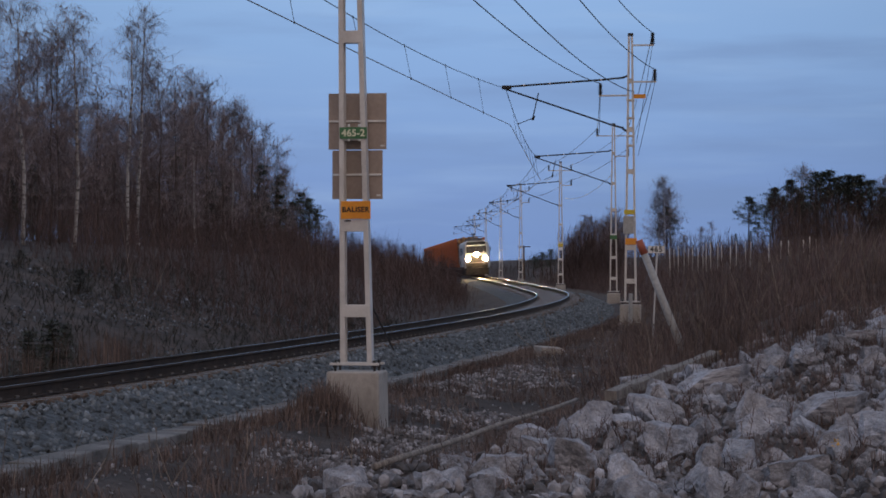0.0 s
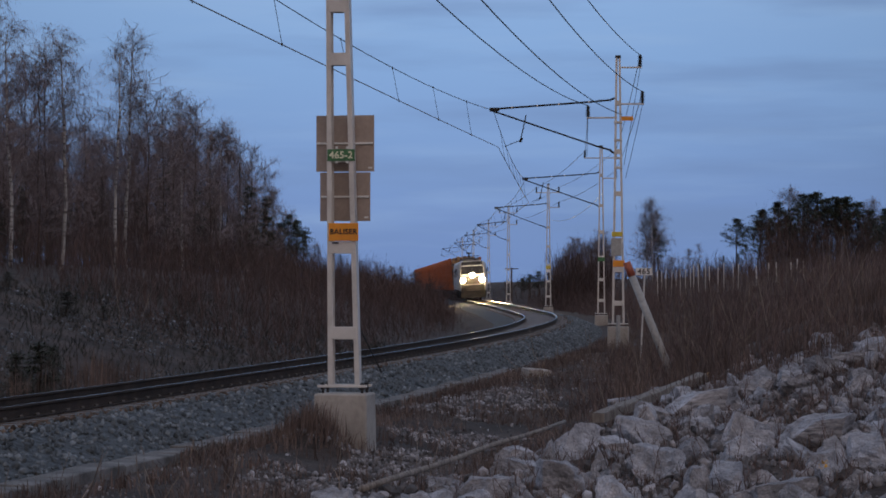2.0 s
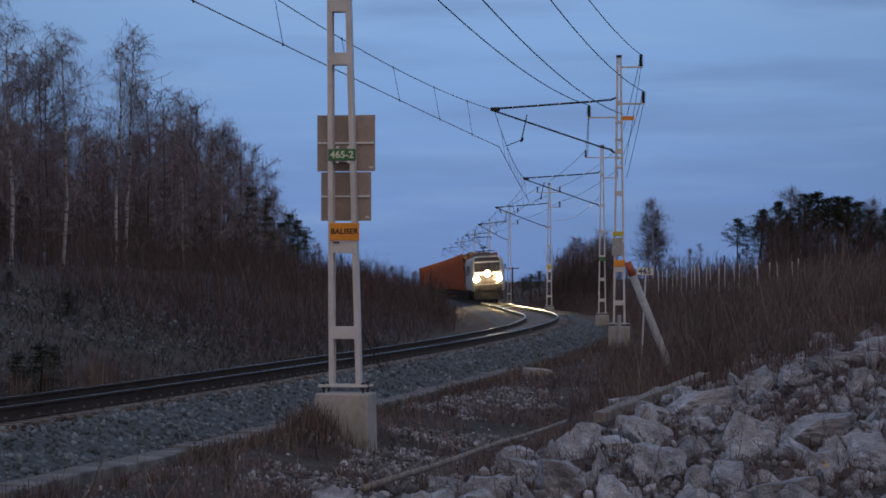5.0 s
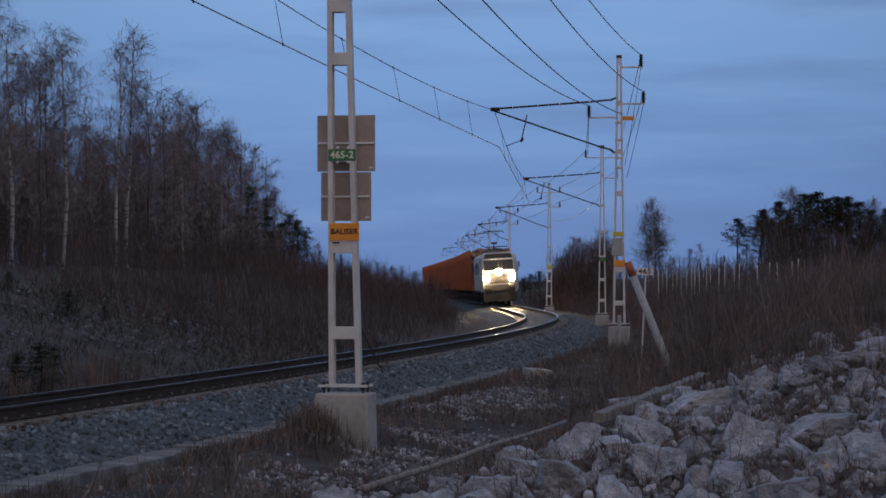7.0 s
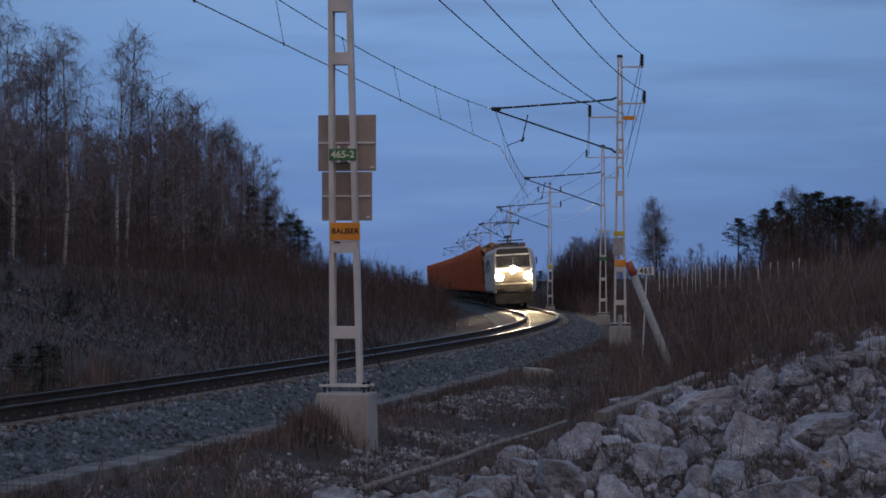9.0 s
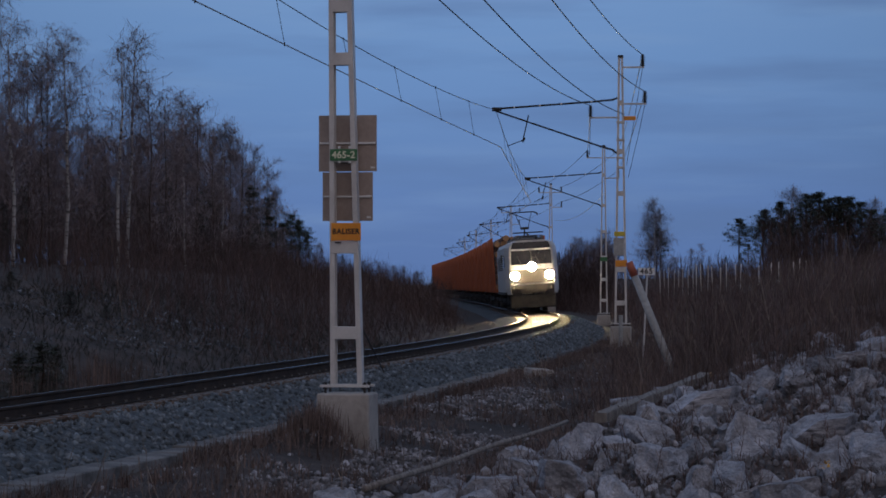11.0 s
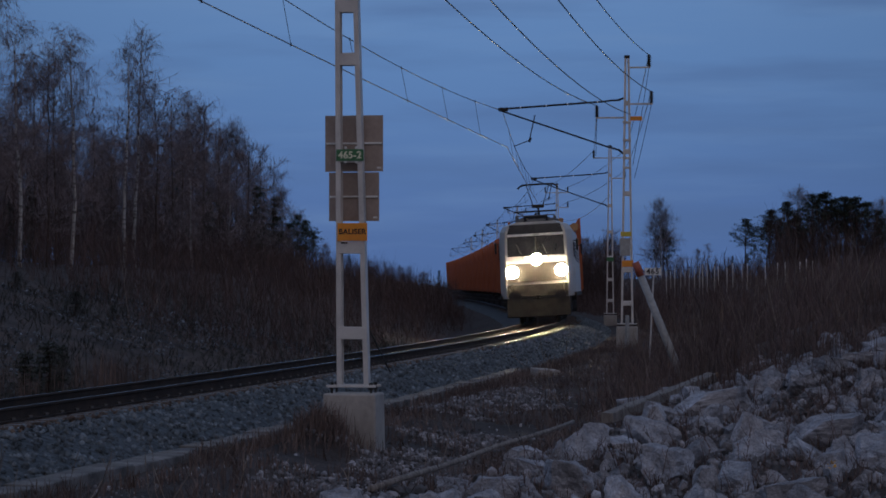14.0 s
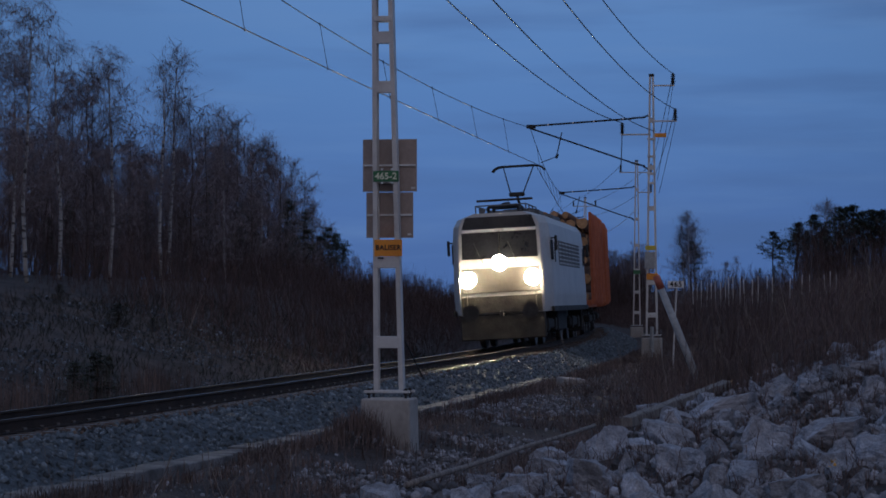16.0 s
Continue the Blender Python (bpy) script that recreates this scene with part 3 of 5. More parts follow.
M_BODY = pale("loco_light_grey", (0.56, 0.55, 0.53))
M_FRONT = pale("front_panel_grey", (0.085, 0.078, 0.068))
M_UNDER = material("sooty_underframe", (0.02, 0.019, 0.018), (0.05, 0.046, 0.042), 0.8, 3, 6, 0.2, 20)
M_GLASS = material("dark_windscreen", (0.012, 0.013, 0.015), (0.02, 0.021, 0.024), 0.08, 2, 2)
M_ROOF = material("roof_grey", (0.10, 0.10, 0.10), (0.17, 0.168, 0.165), 0.7, 2, 6)
M_STEEL = material("wheel_steel", (0.10, 0.09, 0.08), (0.2, 0.18, 0.16), 0.45, 6, 4, metal=0.8)
M_WAGON = material("orange_red_wagon_steel", (0.40, 0.105, 0.036), (0.54, 0.16, 0.055), 0.6, 1.5, 6, fine=0.12)
M_LOGBARK = material("spruce_log_bark", (0.13, 0.065, 0.035), (0.26, 0.14, 0.08), 0.9, 3, 6, 0.5, 12, random_tint=0.25)
M_LOGEND = material("sawn_log_end", (0.36, 0.20, 0.09), (0.50, 0.30, 0.15), 0.85, 9, 5, random_tint=0.2)


def loft(bm, rings):
    vr = [[bm.verts.new(p) for p in r] for r in rings]
    k = len(rings[0])
    for a, b in zip(vr, vr[1:]):
        for j in range(k):
            bm.faces.new((a[j], a[(j + 1) % k], b[(j + 1) % k], b[j]))
    bm.faces.new(vr[0][::-1])
    bm.faces.new(vr[-1])


def wheelset(parent, y, r, name="wheelset"):
    bm = bmesh.new()
    for sx in (-0.75, 0.75):
        rod(bm, (sx - 0.065, 0, 0), (sx + 0.065, 0, 0), r, n=24)
        rod(bm, (sx * 0.9 - 0.02, 0, 0), (sx * 0.9 + 0.02, 0, 0), r + 0.03, n=24)
        for k in range(6):
            a = k * math.pi / 3
            box(bm, (sx * 1.09, math.cos(a) * r * 0.55, math.sin(a) * r * 0.55), (0.02, 0.12, 0.12), 0.01)
    rod(bm, (-0.9, 0, 0), (0.9, 0, 0), 0.09, n=12)
    w = part(name, bm, M_STEEL, parent)
    w.location = (0, y, r)
    return w


def locomotive():
    t = thing("electric_locomotive", Matrix(), "light grey electric freight locomotive with three blazing headlamps", "locomotive")
    H = 7.75

    def ring(y, w, lean):
        pts = [(-w, 1.0), (-w - 0.02, 1.5), (-w, 2.2), (-w * 0.99, 3.2), (-w * 0.965, 3.6), (-w * 0.87, 3.82), (-w * 0.6, 3.96), (w * 0.6, 3.96),
               (w * 0.87, 3.82), (w * 0.965, 3.6), (w * 0.99, 3.2), (w, 2.2), (w + 0.02, 1.5), (w, 1.0)]
        s = 1 if y > 0 else -1
        return [(x, y - s * lean * max(0, z - 2.25) * 0.14 - s * lean * max(0, 1.5 - z) * 0.12, z) for x, z in pts]
    bm = bmesh.new()
    loft(bm, [ring(-H, 1.20, 1), ring(-H + 0.06, 1.25, 1), ring(-H + 0.75, 1.46, 0.4), ring(-H + 1.6, 1.48, 0), ring(H - 1.6, 1.48, 0), ring(H - 0.75, 1.46, 0.4), ring(H - 0.06, 1.25, 1), ring(H, 1.20, 1)])
    body = part("body", bm, M_BODY, t)
    for s in (1, -1):
        def nose(x, z, off):
            return (x, s * (H - 0.14 * max(0, z - 2.25) + off), z)
        def pane(z0, z1, w0, w1, off):
            bm = bmesh.new()
            loft(bm, [[nose(-w0, z0, -0.03), nose(w0, z0, -0.03), nose(w1, z1, -0.03), nose(-w1, z1, -0.03)],
                      [nose(-w0, z0, off), nose(w0, z0, off), nose(w1, z1, off), nose(-w1, z1, off)]])
            return bm
        ws = part("windscreen", pane(2.62, 3.40, 1.12, 1.10, 0.012), M_GLASS, t, "dark one-piece windscreen")
        part("top_panel", pane(3.50, 3.86, 1.10, 0.98, 0.010), M_GLASS, t, "dark panel above the windscreen")
        for x0, x1 in ((-1.08, -0.15), (0.12, 1.08)):
            part("sun_blind", one(box, ((x0 + x1) / 2, s * (H - 0.14 * 1.2 + 0.03), 3.45), (x1 - x0, 0.04, 0.08), 0.006), M_WHITE, t)
        part("mullion", one(rod, nose(0, 2.55, 0.03), nose(0, 3.42, 0.03), 0.022), M_UNDER, ws)
        for sx in (-0.5, 0.5):
            part("wiper", one(rod, nose(sx, 2.5, 0.05), nose(sx + 0.25, 3.1, 0.05), 0.012), M_BLACK, ws)
        part("front_skirt", one(box, (0, s * (H + 0.0), 1.27), (2.36, 0.05, 0.5), 0.01), M_UNDER, t, "dark lower front panel")
        part("lamp_panel", one(box, (0, s * (H + 0.006), 1.98), (2.3, 0.03, 0.72), 0.008), M_FRONT, t, "grey lamp panel")
        bm = bmesh.new()
        vs = box(bm, (0, s * (H - 0.12), 0.62), (2.5, 0.25, 0.75), 0.03)
        part("snow_plough", bm, M_UNDER, t)
        for sx in (-0.87, 0.87):
            bm = bmesh.new()
            rod(bm, (sx, s * (H - 0.05), 1.06), (sx, s * (H + 0.5), 1.06), 0.09, n=12)
            rod(bm, (sx, s * (H + 0.5), 1.06), (sx, s * (H + 0.55), 1.06), 0.24, n=20)
            part("buffer", bm, M_UNDER, t)
        part("coupling", one(box, (0, s * (H + 0.2), 1.0), (0.12, 0.4, 0.16), 0.02), M_UNDER, t)
        for sx in (-0.7, 0.7):
            part("handrail", one(rod, (sx * 1.45, s * (H + 0.05), 1.05), (sx * 1.45, s * (H + 0.05), 1.6), 0.016), M_STEEL, t)
        for sx in (-1, 1):
            bm = bmesh.new()
            box(bm, (sx * 1.60, s * (H - 0.95), 3.0), (0.08, 0.1, 0.45), 0.02)
            rod(bm, (sx * 1.4, s * (H - 1.0), 3.15), (sx * 1.60, s * (H - 0.95), 3.15), 0.02)
            part("mirror", bm, M_BLACK, t)
    # headlamps: barrel and lit lens, plus a glowing ring and beam grid, both added
    for x, z, r in ((-0.95, 2.02, 0.20), (0.95, 2.02, 0.20), (0.0, 2.48, 0.19)):
        bm = bmesh.new()
        k, rings = 24, []
        for q, y in ((r + 0.045, H - 0.05), (r + 0.032, H + 0.165), (r + 0.006, H + 0.17), (r + 0.004, H - 0.04)):
            rings.append([bm.verts.new((x + q * math.cos(2 * math.pi * j / k), y, z + q * math.sin(2 * math.pi * j / k))) for j in range(k)])
        for p, q in zip(rings, rings[1:] + rings[:1]):
            for j in range(k):
                bm.faces.new((p[j], p[(j + 1) % k], q[(j + 1) % k], q[j]))
        lamp = part("headlamp", bm, M_UNDER, t)
        bm = bmesh.new()
        bmesh.ops.create_uvsphere(bm, u_segments=20, v_segments=10, radius=r, matrix=Matrix.Translation((x, H + 0.028, z)) @ Matrix.Diagonal((1, 0.1, 1, 1)))
        part("lens", bm, M_LAMP, lamp, "glaring warm white lens", True)
        # added glowing ring: brightens the loco's front and widens the lamp's glare
        bm = bmesh.new()
        ring = [[(x + q * math.cos(2 * math.pi * j / k), y, z + q * math.sin(2 * math.pi * j / k)) for j in range(k)]
                for q, y in ((r + 0.040, H + 0.160), (r + 0.038, H + 0.178), (r + 0.024, H + 0.188), (r + 0.010, H + 0.178), (r + 0.008, H + 0.160))]
        loops = [[bm.verts.new(p) for p in row] for row in ring]
        for p, q in zip(loops, loops[1:] + loops[:1]):
            for j in range(k):
                bm.faces.new((p[j], p[(j + 1) % k], q[(j + 1) % k], q[j]))
        part("glare_ring", bm, M_GLARE_RING, lamp, "added glowing ring round the lens", True)
        # made-up fins that block sideways light, so the bank stays dark
        bm = bmesh.new()
        for j in range(-6, 7):
            o = j * 0.031
            if abs(o) < r:
                half = math.sqrt(r * r - o * o)
                box(bm, (x + o, H + 0.11, z), (0.0012, 0.11, 2 * half))
                box(bm, (x, H + 0.11, z + o), (2 * half, 0.11, 0.0012))
        tagged(part("added_beam_grid", bm, M_INSUL, lamp, "added fine dark grid that narrows the lamp beam"), kind="stuff")
    # sides
    for sx in (-1, 1):
        for y in (-3.9, -2.6, -1.3, 0.0, 1.3, 2.6, 3.9):
            g = part("grille", one(box, (sx * 1.478, y, 2.75), (0.03, 1.0, 0.75), 0.008), M_ROOF, t, "louvred side grille")
            bm = bmesh.new()
            for k in range(6):
                box(bm, (sx * 1.497, y, 2.44 + k * 0.12), (0.02, 0.94, 0.035))
            part("louvre", bm, M_BODY, g)
        for y in (-6.3, 6.3):
            d = part("cab_door", one(box, (sx * 1.475, y - 0.35 * (1 if y > 0 else -1), 2.15), (0.03, 0.62, 1.95), 0.01), M_BODY, t)
            part("pane", one(box, (sx * 1.49, y - 0.35 * (1 if y > 0 else -1), 2.75), (0.012, 0.44, 0.6), 0.01), M_GLASS, d)
            part("side_window", one(box, (sx * 1.472, y + 0.42 * (1 if y > 0 else -1), 2.8), (0.03, 0.6, 0.6), 0.02), M_GLASS, t)
        part("sill", one(box, (sx * 1.46, 0, 1.06), (0.08, 14.6, 0.16), 0.01), M_UNDER, t)
    # roof gear
    for y, ln in ((-3.6, 3.4), (2.3, 1.5)):
        bm = bmesh.new()
        box(bm, (0, y, 4.02), (1.7, ln, 0.26), 0.04)
        hatch = part("roof_hatch", bm, M_ROOF, t)
        for k in range(7):
            part("rib", one(box, (0, y - ln / 2 + (k + 0.5) * ln / 7, 4.17), (1.5, 0.06, 0.04)), M_ROOF, hatch)
    bm = bmesh.new()
    for sx in (-0.75, 0.75):
        rod(bm, (sx, 3.1, 4.22), (sx, 6.6, 4.22), 0.02)
        for y in (3.1, 4.3, 5.5, 6.6):
            rod(bm, (sx, y, 3.85), (sx, y, 4.22), 0.02)
    rod(bm, (-0.75, 6.6, 4.22), (0.75, 6.6, 4.22), 0.02)
    part("roof_rail", bm, M_ROOF, t)
    for y in (4.2, 5.8):
        for sx in (-0.45, 0.45):
            part("roof_insulator", one(insulator, (sx, y, 3.85), (0, 0, 1), 0.36, 0.09, 5), M_INSUL, t)
    part("horn", one(rod, (0.5, 6.7, 4.05), (0.5, 7.1, 4.05), 0.03, 0.09, 12), M_ROOF, t)
    # raised single-arm collector over the leading cab
    yp = 0.3
    p = part("pantograph", one(box, (0, yp, 4.25), (0.9, 1.7, 0.07), 0.01), M_UNDER, t, "raised current collector")
    part("lower_arm", one(rod, (0, yp - 0.5, 4.3), (0, yp + 0.75, 4.72), 0.05, 0.04), M_UNDER, p)
    part("knee", one(box, (0, yp + 0.75, 4.75), (0.5, 0.14, 0.14), 0.03), M_UNDER, p)
    for sx in (-1, 1):
        part("upper_arm", one(rod, (sx * 0.2, yp + 0.75, 4.78), (sx * 0.48, yp - 0.25, 5.66), 0.022, 0.018), M_UNDER, p)
    for y in (yp - 0.4, yp - 0.1):
        bm = bmesh.new()
        pts = [(-0.84, 5.54), (-0.76, 5.63), (-0.64, 5.685), (-0.5, 5.70), (0.5, 5.70), (0.64, 5.685), (0.76, 5.63), (0.84, 5.54)]
        for a, b in zip(pts, pts[1:]):
            rod(bm, (a[0], y, a[1]), (b[0], y, b[1]), 0.032, n=6)
        part("collector_strip", bm, M_UNDER, p)
    p = part("pantograph", one(box, (0, 5.0, 4.22), (0.9, 1.9, 0.07), 0.01), M_UNDER, t, "folded current collector")
    part("folded_arm", one(rod, (0, 5.8, 4.26), (0, 4.1, 4.36), 0.05), M_UNDER, p)
    part("collector_strip", one(rod, (-0.85, 5.3, 4.42), (0.85, 5.3, 4.42), 0.035), M_UNDER, p)
    # running gear
    part("transformer_case", one(box, (0, 0, 0.72), (2.3, 3.6, 0.7), 0.05), M_UNDER, t)
    wheels = []
    for yb in (-4.9, 4.9):
        b = part("bogie", one(box, (0, yb, 0.62), (2.35, 3.7, 0.32), 0.05), M_UNDER, t)
        for yy in (-1.35, 1.35):
            for sx in (-1.12, 1.12):
                part("axle_box", one(box, (sx, yb + yy, 0.6), (0.22, 0.4, 0.42), 0.04), M_UNDER, b)
            wheels.append(wheelset(t, yb + yy, 0.63))
    return t, wheels


def timber_wagon():
    t = thing("timber_wagon", Matrix(), "orange-red timber wagon stacked with spruce logs", "freight wagon", "timber wagons of the train")
    L = 13.6
    bm = bmesh.new()
    box(bm, (0, 0, 1.12), (0.9, L - 1.2, 0.3), 0.02)
    for sx in (-1.15, 1.15):
        box(bm, (sx, 0, 1.15), (0.16, L - 1.2, 0.24), 0.01)
    for k in range(8):
        box(bm, (0, -L / 2 + 1.1 + k * (L - 2.2) / 7, 1.2), (3.1, 0.18, 0.2), 0.01)
    part("underframe", bm, M_WAGON, t)
    for s in (-1, 1):
        part("end_sill", one(box, (0, s * (L / 2 - 0.6), 1.2), (2.8, 0.12, 0.34), 0.01), M_WAGON, t)
        for sx in (-0.87, 0.87):
            part("buffer", one(rod, (sx, s * (L / 2 - 0.6), 1.06), (sx, s * (L / 2 - 0.02), 1.06), 0.16, n=12), M_UNDER, t)
    for k in range(8):
        y = -L / 2 + 1.9 + k * (L - 3.8) / 7
        for sx in (-1, 1):
            part("stake", one(beam, (sx * 1.57, y, 1.2), (sx * 1.61, y, 4.45), 0.12, 0.09, 0.26), M_WAGON, t, "orange-red side stake")
    rng = random.Random(5)
    meshes = []
    for k in range(5):
        bm = bmesh.new()
        r = 0.145 + 0.02 * k
        rod(bm, (0, -2.75, 0), (0, 2.75, 0), r, r * 0.86, n=9)
        for v in bm.verts:
            v.co.x += rng.uniform(-0.01, 0.01)
        me = bpy.data.meshes.new("log")
        bm.to_mesh(me)
        bm.free()
        me.materials.append(M_LOGBARK)
        me.materials.append(M_LOGEND)
        for f in me.polygons:
            f.material_index = 1 if len(f.vertices) > 4 else 0
        meshes.append((r, me))
    for y in (-3.0, 3.0):
        for row in range(10):
            z = 1.45 + row * 0.325
            cnt = 8 - (row % 2) if row < 9 else 5
            for i in range(cnt):
                x = (i - (cnt - 1) / 2) * 0.378
                r, me = meshes[rng.randrange(5)]
                ob = new("log", me)
                ob.parent = t
                ob.matrix_basis = pose(x + rng.uniform(-0.02, 0.02), y + rng.uniform(-0.18, 0.18), z + rng.uniform(-0.03, 0.03), rng.uniform(-0.4, 0.4), rng.uniform(0, 360), rng.uniform(-0.6, 0.6))
    for yb in (-4.4, 4.4):
        b = part("bogie", one(box, (0, yb, 0.6), (2.1, 2.5, 0.25), 0.04), M_UNDER, t)
        for yy in (-0.9, 0.9):
            wheelset(t, yb + yy, 0.46)
    return t


loco, loco_wheels = locomotive()
first_wagon = timber_wagon()
WAGONS = [first_wagon] + [copy_thing(first_wagon, Matrix()) for _ in range(15)]


# ---- cable trough, small lineside things ----
def build_trough():
    t = tagged(new("cable_trough"), "run of pale concrete cable trough lids beside the ballast", "cable trough", kind="structure")
    bm = bmesh.new()
    vs = box(bm, (0, 0, -0.06), (0.37, 0.98, 0.26), 0.012)
    me = bpy.data.meshes.new("lid")
    bm.to_mesh(me)
    bm.free()
    me.materials.append(M_TROUGH)
    rng = random.Random(11)
    for k in range(46):
        s = -66 + k * 1.0
        p = beside(s, 2.92, -0.47)
        a = line_at(s)[2]
        ob = link("lid", me, None, t)
        ob.matrix_basis = pose(p.x, p.y, p.z + rng.uniform(-0.012, 0.012), rng.uniform(-0.6, 0.6), rng.uniform(-1.5, 1.5), -math.degrees(a) + rng.uniform(-1.2, 1.2))


build_trough()


def rock_mesh(seed):
    """An angular blasted stone of about 1 m, split along a few flat faces."""
    rng = random.Random(seed)
    bm = bmesh.new()
    bmesh.ops.create_cube(bm, size=0.86)
    bmesh.ops.subdivide_edges(bm, edges=bm.edges[:], cuts=9, use_grid_fill=True)
    cuts = [(Vector((rng.gauss(0, 1), rng.gauss(0, 1), rng.gauss(0, 0.8))).normalized(), rng.uniform(0.27, 0.43)) for _ in range(9)]
    shift = Vector((seed * 3.1, seed * 1.7, 0))
    for v in bm.verts:
        for n, d in cuts:
            over = v.co.dot(n) - d
            if over > 0:
                v.co -= n * over
        u = v.co.normalized()
        v.co += u * (0.075 * noise.noise(v.co * 2.6 + shift) + 0.045 * noise.noise(v.co * 7 + shift) + 0.022 * noise.noise(v.co * 17 + shift))
    me = bpy.data.meshes.new("stone")
    bm.to_mesh(me)
    bm.free()
    me.materials.append(M_ROCK)
    return me


def small_stone(seed):
    rng = random.Random(seed)
    bm = bmesh.new()
    bmesh.ops.create_icosphere(bm, subdivisions=1, radius=0.5)
    for v in bm.verts:
        v.co *= rng.uniform(0.72, 1.15)
    vs, fs = [v.co.copy() for v in bm.verts], [tuple(v.index for v in f.verts) for f in bm.faces]
    bm.free()
    return vs, fs


ROCKS = [rock_mesh(k) for k in range(14)]
PEBBLES = [small_stone(k) for k in range(8)]


def turned(rng):
    return Euler((rng.uniform(0, 6.3), rng.uniform(0, 6.3), rng.uniform(0, 6.3))).to_matrix().to_4x4()


def build_stone_heap():
    t = thing("stone_heap", Matrix(), "heap of pale grey blasted granite stones beside the ditch", "stone heap")
    rng = random.Random(3)
    # larger stones set by hand: x, y, size, flat, turn
    for x, y, sx, sy, sz, rz in ((3.32, 25.8, 0.60, 0.5, 0.36, 10), (2.95, 27.3, 0.62, 0.45, 0.34, 70), (1.52, 30.3, 0.7, 0.45, 0.5, 30), (2.35, 31.0, 0.55, 0.45, 0.4, 130),
                                 (4.24, 36.2, 0.52, 0.45, 0.30, 15), (4.70, 36.0, 0.42, 0.4, 0.30, 80), (5.22, 36.8, 0.46, 0.45, 0.34, 40), (5.85, 37.4, 0.75, 0.5, 0.30, 0),
                                 (4.3, 30.2, 1.1, 0.5, 0.4, 160), (3.4, 29.6, 0.7, 0.5, 0.38, 20), (2.3, 28.2, 0.7, 0.5, 0.42, 60), (0.4, 26.6, 0.55, 0.4, 0.3, 20), (1.2, 27.0, 0.8, 0.55, 0.42, 100),
                                 (3.3, 33.8, 1.3, 0.6, 0.4, 170), (6.2, 38.2, 0.6, 0.5, 0.3, 30), (2.7, 38.4, 0.6, 0.35, 0.25, 20), (3.35, 38.6, 0.7, 0.3, 0.22, 10), (5.3, 31.2, 0.7, 0.5, 0.45, 30), (4.6, 28.6, 0.6, 0.5, 0.4, 75)):
        ob = link("stone", ROCKS[rng.randrange(14)], None, t)
        ob.matrix_basis = Matrix.Translation((x, y, height(x, y) + sz * 0.25)) @ Euler((rng.uniform(-0.2, 0.2), rng.uniform(-0.2, 0.2), radians(rz))).to_matrix().to_4x4() @ Matrix.Diagonal((sx * 1.15, sy * 1.15, sz * 1.25, 1))
    made = 0
    while made < 280:
        y = rng.uniform(24.0, 40.5)
        x = rng.uniform(pole_x(y) + 0.3, 0.19 * y + 0.5)
        if y > 34 and x < pole_x(y) + 0.7 and rng.random() < 0.6:
            continue
        sz = 0.17 + 0.32 * rng.random() ** 1.5
        flat = rng.uniform(0.55, 0.95)
        ob = link("stone", ROCKS[rng.randrange(14)], None, t)
        ob.matrix_basis = Matrix.Translation((x, y, height(x, y) + sz * 0.08)) @ turned(rng) @ Matrix.Diagonal((sz * rng.uniform(0.95, 1.5), sz, sz * flat, 1))
        made += 1
    h = Heap()
    for _ in range(5600):
        y = rng.uniform(23.5, 42)
        x = rng.uniform(pole_x(y) - 0.1, 0.19 * y + 0.8)
        r = 0.022 + 0.13 * rng.random() ** 3.0
        v, f = PEBBLES[rng.randrange(8)]
        h.shape(v, f, Matrix.Translation((x, y, height(x, y) + r * 0.3)) @ turned(rng) @ Matrix.Diagonal((r * 1.4, r * 1.1, r * 0.9, 1)))
    tagged(link("rubble", h.mesh("rubble"), M_RUBBLE), "small broken stone between the large stones", "rubble", kind="stuff")


build_stone_heap()


def scatter_stones(name, label, count, area, size, mat, seed, keep=None):
    """Loose stones over a stretch of the track: s range and offset range."""
    rng = random.Random(seed)
    h = Heap()
    made = 0
    while made < count:
        s = area[0] + (area[1] - area[0]) * rng.random() ** area[4]
        n = rng.uniform(area[2], area[3])
        p = beside(s, n)
        if keep and not keep(p.x, p.y, n):
            made += 0.05
            continue
        r = size[0] + (size[1] - size[0]) * rng.random() ** 2.5
        z = bed_z(n) if abs(n) < 2.75 else height(p.x, p.y)
        v, f = PEBBLES[rng.randrange(8)]
        h.shape(v, f, Matrix.Translation((p.x, p.y, z + r * 0.22)) @ turned(rng) @ Matrix.Diagonal((r * 1.3, r, r * 0.9, 1)))
        made += 1
    return tagged(link(name, h.mesh(name), mat), label, "stones", kind="stuff")


def bed_z(n):
    return float(np.interp(n, [-2.9, -2.5, -1.75, -1.3, 1.3, 1.75, 2.2, 2.75], [-0.75, -0.52, -0.24, -0.22, -0.22, -0.24, -0.42, -0.68])) + n * CANT


scatter_stones("ballast", "grey crushed granite ballast stones beside the rails", 11000, (-64, 60, 1.25, 2.72, 1.5), (0.04, 0.09), M_BALLAST, 21)
scatter_stones("rusty_ballast", "rust-brown ballast stones close along the rails", 3200, (-64, 60, 0.9, 1.5, 1.5), (0.045, 0.09), M_RUST, 24)
PATCHES = [(-1.4, 27.2, 1.0), (-0.6, 29.2, 1.0), (-0.4, 42.0, 1.9), (0.5, 44.5, 1.6), (-0.9, 31.8, 1.2), (0.2, 35.0, 1.1), (1.3, 47.0, 1.2)]


